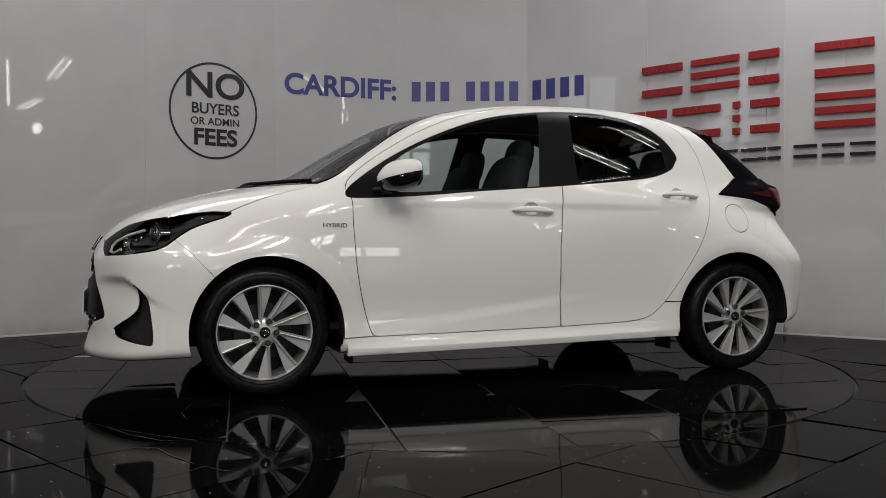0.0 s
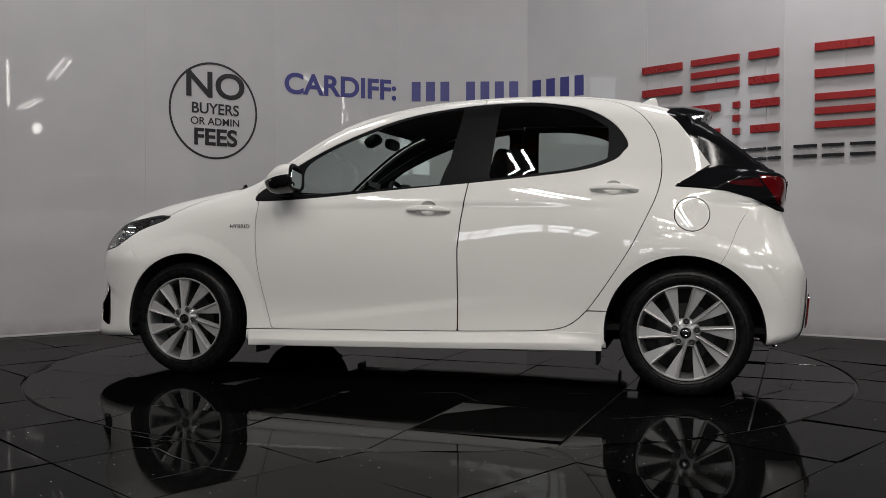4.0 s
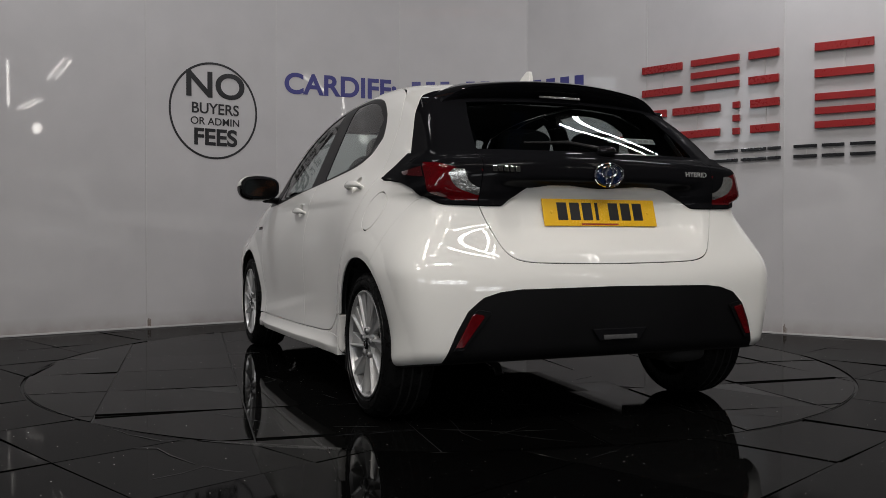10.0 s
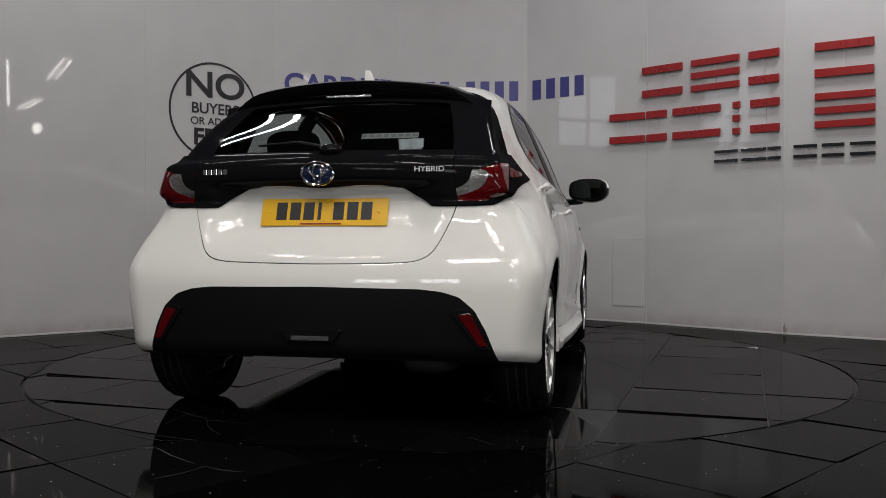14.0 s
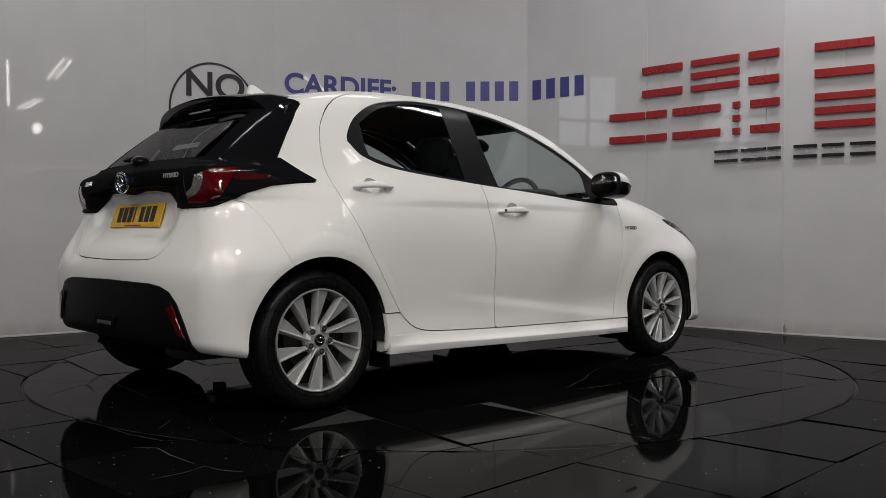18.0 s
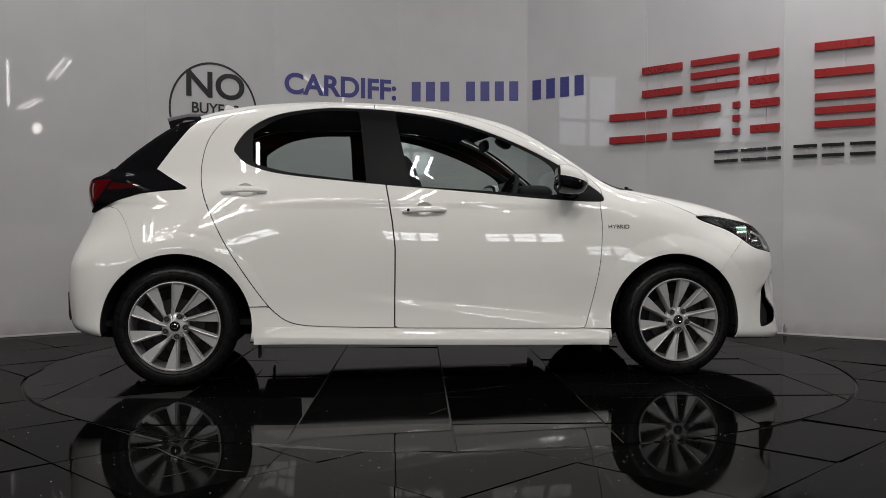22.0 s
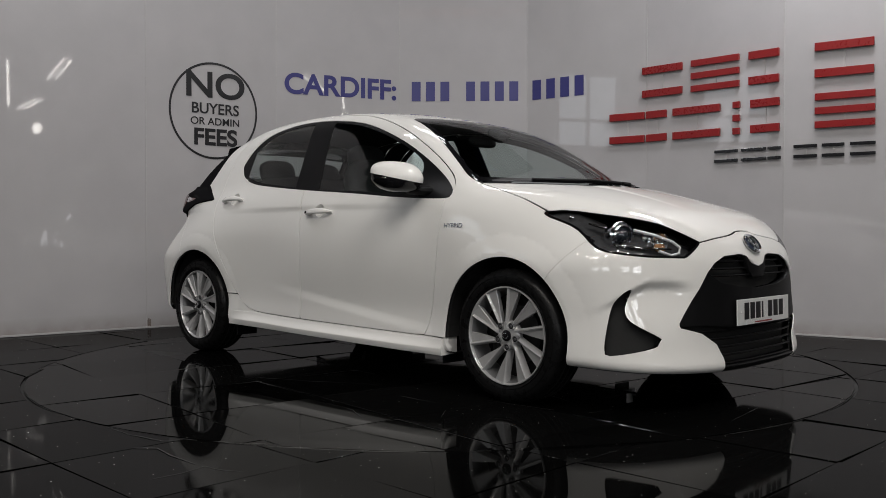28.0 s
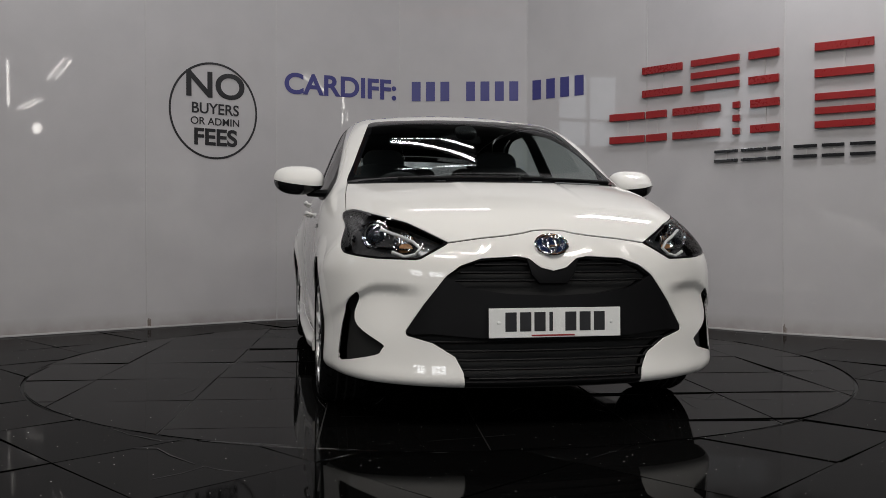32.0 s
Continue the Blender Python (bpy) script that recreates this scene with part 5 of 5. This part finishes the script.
# plain oval badges
for front in (True, False):
    p, n = end_at(0.0, 0.697 if front else 0.975, front)
    m = facing(p, n, out=0.004 if front else 0.014)
    badge = part("badge", lathe([(0.0, 0.008), (0.040, 0.006), (0.050, 0.0), (0.050, -0.004)], 36, "Z", m @ Matrix.Diagonal((1.25, 0.86, 1, 1))), BADGE_BLUE, car, "plain oval chrome-rimmed badge", smooth=True, angle=40)
    rim = [m @ Vector((0.064 * math.cos(a), 0.044 * math.sin(a), 0.006)) for a in np.linspace(0, 2 * math.pi, 36, endpoint=False)]
    part("badge_rim", sweep(rim, 0.0055, 8, True), CHROME, badge, smooth=True)
    for w, h, cy in ((0.034, 0.022, 0.012), (0.016, 0.036, -0.002)):
        loop = [m @ Vector((w * math.cos(a), h * math.sin(a) + cy, 0.009)) for a in np.linspace(0, 2 * math.pi, 28, endpoint=False)]
        part("badge_loop", sweep(loop, 0.0042, 8, True), CHROME, badge, smooth=True)

# lettering on the wings and hatch
for sgn in (1, -1):
    p, n = skin_at(0.955, 0.783, sgn)
    m = facing(p, n, out=0.001)
    words("HYBRID", 0.021, 0.0015, m, DARK_CHROME, "wing_badge", car, "small chrome lettering", wide=1.15)
p, n = end_at(-0.435, 0.985, False)
words("HYBRID", 0.021, 0.0015, facing(p, n, out=0.012), ALLOY, "hatch_badge", car, "small chrome lettering", wide=1.15)
p, n = end_at(0.435, 0.985, False)
m = facing(p, n, out=0.012)
for k in range(5):
    part("model_badge_bar", box((0.017, 0.022, 0.004), m @ pose(-0.046 + 0.023 * k, 0, 0), 0.001), CHROME, car, "plain chrome bar of the model badge")

# roof fin
fin = slab([(-0.085, 0.0), (0.095, 0.0), (0.06, 0.018), (-0.02, 0.050), (-0.055, 0.062), (-0.075, 0.058)], 0.022, None, 0.006)
p, n = top_at(-1.05, 0.0)
fin.transform(Matrix.Translation(p) @ pose(0, 0, 0, 0, 6, 0) @ pose(0, 0.011, -0.006, 90))
part("roof_fin", fin, PAINT, car, "white shark-fin aerial", smooth=True)

# roof spoiler
rows = []
bm = bmesh.new()
for k in range(33):
    y = -0.60 + 1.2 * k / 32
    a = abs(y)
    root = 1.415 - 0.13 * a * a - 0.05 * max(a - 0.42, 0) / 0.18
    tip = 1.392 - 0.19 * a * a - 0.10 * (max(a - 0.40, 0) / 0.20) ** 2
    x0, x1 = -1.150 - 0.02 * a * a - 0.13 * (max(a - 0.44, 0) / 0.16) ** 2, -1.415 + 0.36 * a**2.6
    drop = 0.060 + 0.025 * (max(a - 0.4, 0) / 0.2)
    rows.append([bm.verts.new(q) for q in ((x0, y, root - 0.010), ((x0 + x1) / 2, y, (root + tip) / 2 + 0.007), (x1 + 0.02, y, tip + 0.002), (x1, y, tip - 0.006), (x1 + 0.004, y, tip - 0.020), (x1 + 0.04, y, tip - drop * 0.8), (x1 + 0.09, y, tip - drop - 0.02), (x0 - 0.02, y, root - 0.09))])
for a, b in zip(rows, rows[1:]):
    for i in range(8):
        bm.faces.new((a[i], a[(i + 1) % 8], b[(i + 1) % 8], b[i]))
bm.faces.new(rows[0][::-1])
bm.faces.new(rows[-1])
bmesh.ops.recalc_face_normals(bm, faces=bm.faces)
spoiler = part("roof_spoiler", bm, BLACK_GLOSS, tailgate, "gloss black roof spoiler", smooth=True, angle=50)
part("brake_light", box((0.006, 0.20, 0.010), pose(-1.388, 0, 1.328), 0.002), CLEAR_LENS, spoiler, "slim high brake light")

# rear wiper
p, n = end_at(0.0, 1.085, False)
wiper = part("rear_wiper", sweep([(-1.70, -0.03, 1.075), (-1.655, 0.12, 1.105), (-1.63, 0.30, 1.10)], [0.016, 0.013, 0.007], 10, flat=0.7), BLACK_SATIN, tailgate, "black rear wiper", smooth=True)
part("wiper_pivot", blob((0.07, 0.09, 0.045), pose(-1.700, -0.03, 1.072), 2.4, 18, 10), BLACK_GLOSS, wiper, smooth=True)
# front wipers
for y0, y1 in ((0.10, 0.62), (-0.46, 0.08)):
    path = []
    for k in range(7):
        y = y0 + (y1 - y0) * k / 6
        q, n = end_at(y, 1.0, True)
        path.append(q + n * 0.012 + Vector((0, 0, -0.006)))
    part("front_wiper", sweep(path, 0.009, 8), BLACK_SATIN, car, "black windscreen wiper", smooth=True)

# rear reflectors, fog lamp, exhaust, tow eye cover
for sgn in (1, -1):
    c, n = end_at(sgn * 0.615, 0.392, False)
    m = facing(c, n, out=0.006)
    sh = [(sgn * x, y) for x, y in ((-0.052, -0.060), (-0.024, -0.060), (0.052, 0.048), (0.050, 0.056), (0.016, 0.063), (0.008, 0.058))]
    r = part("reflector_bezel", slab([(x * 1.35 + sgn * 0.010, y * 1.22) for x, y in sh], 0.006, m, 0.002), BLACK_SATIN, car, "dark reflector surround")
    part("reflector", slab(sh, 0.008, m @ pose(0, 0, 0.002), 0.002), RED_LENS, r, "red rear reflector")
fog = part("rear_fog_lamp", slab([(-0.125, 0.026), (0.125, 0.026), (0.09, -0.022), (-0.09, -0.022)], 0.012, facing(end_at(0.0, 0.357, False)[0], Vector((-1, 0, 0)), out=0.004), 0.004), BLACK_GLOSS, car, "dark lower fog lamp")
part("fog_lens", box((0.004, 0.15, 0.018), pose(-1.856, 0.0, 0.350), 0.004), LAMP_BACK, fog)
part("silencer", blob((0.30, 0.22, 0.10), pose(-1.60, -0.42, 0.255), 3.0, 24, 12), DARK, car, "dull exhaust silencer", smooth=True)
part("tail_pipe", sweep([(-1.58, 0.44, 0.245), (-1.68, 0.44, 0.235), (-1.70, 0.44, 0.205)], 0.016, 14), CHROME, car, "exhaust pipe end", smooth=True)
part("rear_axle", sweep([(-1.28, -0.70, 0.26), (-1.20, 0, 0.24), (-1.28, 0.70, 0.26)], 0.04, 10), DARK, car, smooth=True)
for x, y in ((0.87, 0.74), (-0.88, 0.74)):
    for sgn in (1, -1):
        part("mud_flap", box((0.012, 0.14, 0.07), pose(x, sgn * y, 0.165), 0.003), BLACK_SATIN, car)

# ---- front face: grille slats, bar, lamps ----
for up in range(3):
    z = 0.625 - 0.030 * up
    w = 0.30 + 0.055 * up
    path = [end_at(-w + 2 * w * k / 12, z, True)[0] + Vector((-0.026, 0, 0)) for k in range(13)]
    part("grille_slat", sweep(path, 0.0085, 8, flat=0.55), BLACK_SATIN, car, "black upper grille slat", smooth=True)
for up in range(5):
    z = 0.335 - 0.034 * up
    w = 0.47 - 0.035 * up
    path = [end_at(-w + 2 * w * k / 12, max(z, 0.20), True)[0] + Vector((-0.024, 0, min(z - 0.20, 0))) for k in range(13)]
    part("grille_slat", sweep(path, 0.0085, 8, flat=0.6), BLACK_SATIN, car, "black lower grille slat", smooth=True)
BAR = ring(((0, 0.508), (0.18, 0.516), (0.33, 0.538), (0.425, 0.590), (0.498, 0.478), (0.560, 0.374), (0.545, 0.362), (0.46, 0.366), (0.30, 0.352), (0, 0.345), (-0.1, 0.345), (-0.1, 0.508)), False)
BAR_T, MOUTH_BACK = carve(MOUTH_T, flat_end(BAR))
LIP_T, MOUTH_BACK = carve(MOUTH_BACK, lambda p: p[:, 2] - 0.187)
panel("grille_bar", BAR_T, BLACK_SATIN, car, "satin black grille bar that carries the plate", push=0.004, rim=0.03)
panel("front_lip", LIP_T, BLACK_SATIN, car, "black lower lip", push=0.002, rim=0.03)
panel("grille_back", MOUTH_BACK, DARK, car, "dark grille opening", push=0.05, thick=False)
boss = end_at(0.0, 0.585, True)[0]
part("grille_boss", slab([(-0.105, 0.065), (0.105, 0.065), (0.085, 0.0), (0.055, -0.035), (-0.055, -0.035), (-0.085, 0.0)], 0.02, facing(boss + Vector((-0.03, 0, 0.0)), Vector((1, 0, 0.12))), 0.006), BLACK_SATIN, car, "black sensor cover below the badge", smooth=True)
for nm, sgn, t in sides(HEAD_T):
    lamp = panel("headlamp", t, LAMP_BACK, car, "headlamp with dark chrome inside", push=lambda p: 0.018 + 0.052 * np.clip((p[:, 0] - 1.56) / 0.12, 0, 1), rim="skin")
    border, pane = carve(t, lambda p: -both(flat_side(HEAD_SIDE), flat_end(HEAD_END))(p) - 0.007)
    panel("lamp_border", border, BLACK_GLOSS, lamp, "black lamp edge", thick=False)
    panel("lamp_cover", pane, LENS, lamp, "clear lamp cover", thick=False)
    m = facing(Vector((1.735, sgn * 0.640, 0.736)), Vector((0.92, sgn * 0.38, 0.06)))
    part("projector", lathe([(0.0, 0.040), (0.016, 0.037), (0.030, 0.026), (0.036, 0.010)], 32, "Z", m), PROJECTOR, lamp, "clear projector lens", smooth=True)
    part("projector_ring", lathe([(0.036, 0.010), (0.039, 0.022), (0.043, 0.020), (0.046, 0.002), (0.052, 0.004), (0.056, 0.018), (0.060, 0.016), (0.062, -0.03)], 40, "Z", m), CHROME, lamp, "chrome projector rings", smooth=True, angle=35)
    part("projector_bowl", lathe([(0.0, -0.016), (0.020, -0.010), (0.036, 0.010)], 32, "Z", m), ALLOY_DARK, lamp, smooth=True)
    # brow and floor of the lamp, dark chrome shelves that follow the cover
    for z0, x0, x1, y0, y1, h in ((0.786, 1.62, 1.80, 0.700, 0.560, 0.012), (0.690, 1.74, 1.905, 0.660, 0.520, 0.010)):
        path = [Vector((x0 + (x1 - x0) * k / 6, sgn * (y0 + (y1 - y0) * (k / 6) ** 1.6), z0 - 0.050 * (k / 6) * (1 if h > 0.011 else 0.2))) for k in range(7)]
        part("lamp_shelf", sweep(path, [h * (0.5 + 0.5 * math.sin(math.pi * (k + 0.5) / 7)) for k in range(7)], 10, flat=0.55), DARK_CHROME, lamp, "dark chrome shelf", smooth=True)
    # chrome indicator pocket with its bulb
    m2 = facing(Vector((1.858, sgn * 0.545, 0.706)), Vector((0.93, sgn * 0.35, 0.1)))
    part("reflector_bowl", lathe([(0.0, -0.022), (0.020, -0.018), (0.034, -0.004), (0.042, 0.012), (0.044, 0.010), (0.040, -0.02)], 28, "Z", m2 @ Matrix.Diagonal((1.0, 0.95, 1, 1))), CHROME, lamp, "bright reflector bowl", smooth=True, angle=35)
    part("indicator_bulb", blob((0.052, 0.036, 0.020), m2 @ pose(-0.004 * sgn, -0.020, 0.004), 2.6, 18, 8), INDICATOR, lamp, "pale amber indicator bulb", smooth=True)
    for k in range(5):
        part("reflector_rib", box((0.0035, 0.030, 0.010), m2 @ pose((-0.022 + 0.011 * k) * sgn, 0.016, -0.004), 0.001), CHROME, lamp)
    part("chrome_wing", slab([(sgn * x, y) for x, y in ((-0.050, 0.020), (-0.012, 0.034), (0.000, 0.004), (-0.030, -0.018))], 0.010, facing(Vector((1.800, sgn * 0.585, 0.712)), Vector((0.9, sgn * 0.4, 0.2))), 0.003), CHROME, lamp, "bright chrome fillet", smooth=True)
    part("light_guide", sweep([(1.792, sgn * 0.630, 0.759), (1.862, sgn * 0.576, 0.737), (1.910, sgn * 0.522, 0.711), (1.932, sgn * 0.498, 0.687), (1.940, sgn * 0.517, 0.663), (1.925, sgn * 0.556, 0.654), (1.895, sgn * 0.600, 0.672)], 0.0065, 10), GUIDE, lamp, "thin white light guide", smooth=True)
    part("side_prism", blob((0.022, 0.008, 0.014), pose(1.545, sgn * 0.722, 0.812, 0, 0, -20 * sgn), 2.6, 14, 8), CHROME, lamp, "small side marker", smooth=True)
    for k, (x, z) in enumerate(((1.60, 0.775), (1.635, 0.760), (1.66, 0.745))):
        q, nn = skin_at(x, z, sgn)
        part("bezel_step", box((0.030, 0.010, 0.012), facing(q, nn, out=-0.045) @ pose(0, 0, 0, 0, 0, 25 * sgn), 0.003), DARK_CHROME, lamp)

# ---- cabin ----


def seat(x, y, back_z, head):
    s = new("seat")
    s.parent = car
    part("cushion", blob((0.52, 0.50, 0.20), pose(x + 0.22, y, 0.56, 0, -8, 0), 4.0), CLOTH, s, smooth=True, angle=80)
    part("backrest", blob((0.135, 0.47, 0.66), pose(x - 0.10, y, 0.86, 0, -18, 0), 3.6), CLOTH, s, smooth=True, angle=80)
    part("headrest", blob((0.105, 0.26, 0.21), pose(x - 0.235, y, head, 0, -12, 0), 3.2), CLOTH, s, "black headrest", smooth=True, angle=80)
    for d in (-0.06, 0.06):
        part("headrest_post", sweep([(x - 0.20, y + d, head - 0.18), (x - 0.24, y + d, head - 0.04)], 0.007, 8), CHROME, s)
    return s


for sgn in (1, -1):
    seat(0.045, sgn * 0.36, 0.86, 1.165)
bench = new("rear_bench")
bench.parent = car
part("cushion", blob((0.50, 1.22, 0.20), pose(-0.72, 0, 0.56, 0, -6, 0), 5.0), CLOTH, bench, smooth=True, angle=80)
part("backrest", blob((0.16, 1.22, 0.60), pose(-0.97, 0, 0.84, 0, -20, 0), 5.0), CLOTH, bench, smooth=True, angle=80)
for y in (-0.38, 0.0, 0.38):
    part("headrest", blob((0.10, 0.26, 0.16), pose(-1.06, y, 1.15, 0, -14, 0), 3.0), CLOTH, bench, "black headrest", smooth=True, angle=80)
part("parcel_shelf", box((0.32, 1.14, 0.02), pose(-1.40, 0, 0.985), 0.006), LINING, car, "dark parcel shelf")
part("cabin_floor", box((2.6, 1.40, 0.03), pose(-0.35, 0, 0.30), 0.004), DARK, car)
part("bulkhead", box((0.03, 1.40, 0.62), pose(1.0, 0, 0.60), 0.004), DARK, car)
dash = part("dashboard", blob((0.62, 1.42, 0.34), pose(0.80, 0, 0.80), 5.0, 32, 16), LINING, car, "charcoal dashboard", smooth=True, angle=80)
part("cluster_hood", blob((0.22, 0.34, 0.11), pose(0.60, -0.36, 0.965), 3.0), LINING, dash, smooth=True, angle=80)
part("centre_screen", box((0.02, 0.22, 0.13), pose(0.53, 0, 0.99, 0, -10, 0), 0.006), BLACK_GLOSS, dash, "dark centre screen")
wheel_pose = pose(0.44, -0.36, 0.905, 0, 23, 0)
sw = part("steering_wheel", sweep([wheel_pose @ Vector((0, 0.18 * math.cos(a), 0.18 * math.sin(a))) for a in np.linspace(0, 2 * math.pi, 36, endpoint=False)], 0.015, 10, True), CLOTH, car, "black steering wheel", smooth=True)
part("wheel_boss", blob((0.06, 0.15, 0.11), wheel_pose, 2.8), CLOTH, sw, smooth=True)
part("wheel_spoke", box((0.02, 0.34, 0.035), wheel_pose, 0.006), ALLOY_DARK, sw)
part("cabin_mirror", blob((0.035, 0.23, 0.065), pose(0.40, 0, 1.275, 0, -6, 0), 3.2), BLACK_SATIN, car, "black rear-view mirror", smooth=True, angle=80)
part("windscreen_sensor", blob((0.10, 0.12, 0.06), pose(0.52, 0, 1.30, 0, 30, 0), 3.0), BLACK_SATIN, car, smooth=True)

sticker = part("window_sticker", box((0.002, 0.235, 0.028), pose(-1.585, -0.235, 1.142, 0, 39, 0) @ pose(0.012, 0, 0)), PLATE_WHITE, tailgate, "pale sticker strip with plain grey bars")
for k in range(8):
    part("sticker_bar", box((0.0012, 0.020, 0.014), pose(-1.585, -0.235 + 0.105 - 0.03 * k, 1.142, 0, 39, 0) @ pose(0.0095, 0, 0)), SEAM, sticker)

# ---- wall signs ----
no_sign = tagged(new("round_wall_sign"), "black round vinyl notice on the white wall", "sign")
m = on_panel(2, 0.566, 1.775)
bm = bmesh.new()
ringv = [[bm.verts.new(m @ Vector((r * 0.955 * math.cos(a), r * math.sin(a), 0.003))) for a in np.linspace(0, 2 * math.pi, 96, endpoint=False)] for r in (0.384, 0.402)]
for k in range(96):
    bm.faces.new((ringv[0][k], ringv[1][k], ringv[1][(k + 1) % 96], ringv[0][(k + 1) % 96]))
part("sign_ring", bm, INK, no_sign)
for text, size, dy, wide, bold in (("NO", 0.215, 0.202, 1.12, 0.006), ("BUYERS", 0.090, 0.012, 0.98, 0.002), ("OR ADMIN", 0.062, -0.092, 1.02, 0.001), ("FEES", 0.136, -0.226, 1.06, 0.006)):
    words(text, size, 0.0008, m @ pose(0.010, dy, 0.003), INK, "lettering", no_sign, bold=bold, wide=wide)

# the town's name is lettered; the number after it stays as plain bars
town = tagged(new("town_lettering"), "navy vinyl town name on the white wall", "lettering")
words("CARDIFF:", 0.180, 0.0008, on_panel(3, 0.590, 2.064) @ pose(0, 0, 0.003), NAVY, "lettering", town, bold=0.007, wide=1.02)
number = tagged(new("wall_number_bars"), "row of plain navy vinyl bars on the white wall", "lettering")
for i, s0, s1, count in ((4, 0.088, 0.484, 3), (4, 0.588, 1.116, 4), (5, 0.027, 0.598, 4)):
    step = (s1 - s0) / count
    for k in range(count):
        part("bar", box((step * 0.62, 0.178, 0.002), on_panel(i, s0 + step * (k + 0.5), 2.065, 0.003), 0.0005), NAVY, number)

# the firm's name, as plain raised bars in its colours
firm = tagged(new("firm_sign"), "raised red and black acrylic bars of the firm's sign", "sign")


def letter_bars(i, s0, s1, z0, z1, mat, deep, count=2):
    """Level bars, one over another, on slim studs."""
    h = z1 - z0
    wide = 0.20 if count == 3 else 0.24
    for k in range(count):
        z = z0 + h * (wide / 2 + (1 - wide) * k / (count - 1))
        part("sign_bar", box((s1 - s0, h * wide, deep), on_panel(i, (s0 + s1) / 2, z, deep / 2 + 0.006), 0.003), mat, firm)
    part("sign_stud", box((0.014, h * 0.9, 0.006), on_panel(i, (s0 + s1) / 2, z0 + h / 2, 0.003), 0.001), SEAM, firm)


for i, s0, s1, count in ((6, -0.03, 0.335, 2), (6, 0.416, 0.822, 3), (6, 0.900, 1.135, 2), (7, 0.218, 0.614, 2)):
    letter_bars(i, s0, s1, 1.893, 2.147, SIGN_RED, 0.024, count)
for i, s0, s1, count in ((5, 0.83, 1.145, 2), (6, 0.01, 0.195, 2), (6, 0.255, 0.665, 2), (6, 0.773, 0.829, 3), (6, 0.915, 1.14, 2), (7, 0.221, 0.623, 3)):
    letter_bars(i, s0, s1, 1.524, 1.778, SIGN_RED, 0.024, count)
for i, s0, s1 in ((6, 0.619, 0.812), (6, 0.839, 1.037), (6, 1.05, 1.15), (7, 0.073, 0.238), (7, 0.269, 0.422), (7, 0.459, 0.626)):
    letter_bars(i, s0, s1, 1.315, 1.412, SIGN_BLACK, 0.016)
RUST = noisy("brown_drip", (0.10, 0.065, 0.04), 0.7, 0.4, 90.0)
for i, lean in ((1, 0.0), (2, 0.02), (7, 0.0)):
    for k in range(4):
        tall = 0.03 + 0.045 * rng.random()
        part("drip_stain", box((0.003 + 0.004 * rng.random(), tall, 0.0008), on_panel(i, 0.007 + 0.008 * k, 0.012 + tall / 2, 0.0006), 0.0003), RUST, show_wall)
part("scuff", box((0.035, 0.006, 0.001), on_panel(7, 0.218, 0.243, 0.001)), SEAM, show_wall)


def motions():
    """The disc and the car on it turn evenly, clockwise from above."""
    def at(t):
        return -160.775 - 8.6907 * t

    walk(turntable, [(t, pose(0, 0, 0, 0, 0, at(t))) for t in range(33)])
    walk(car, [(t, pose(0, 0, 0, 0, 0, at(t)) @ pose(-0.125, 0.0645, 0)) for t in range(33)])


motions()
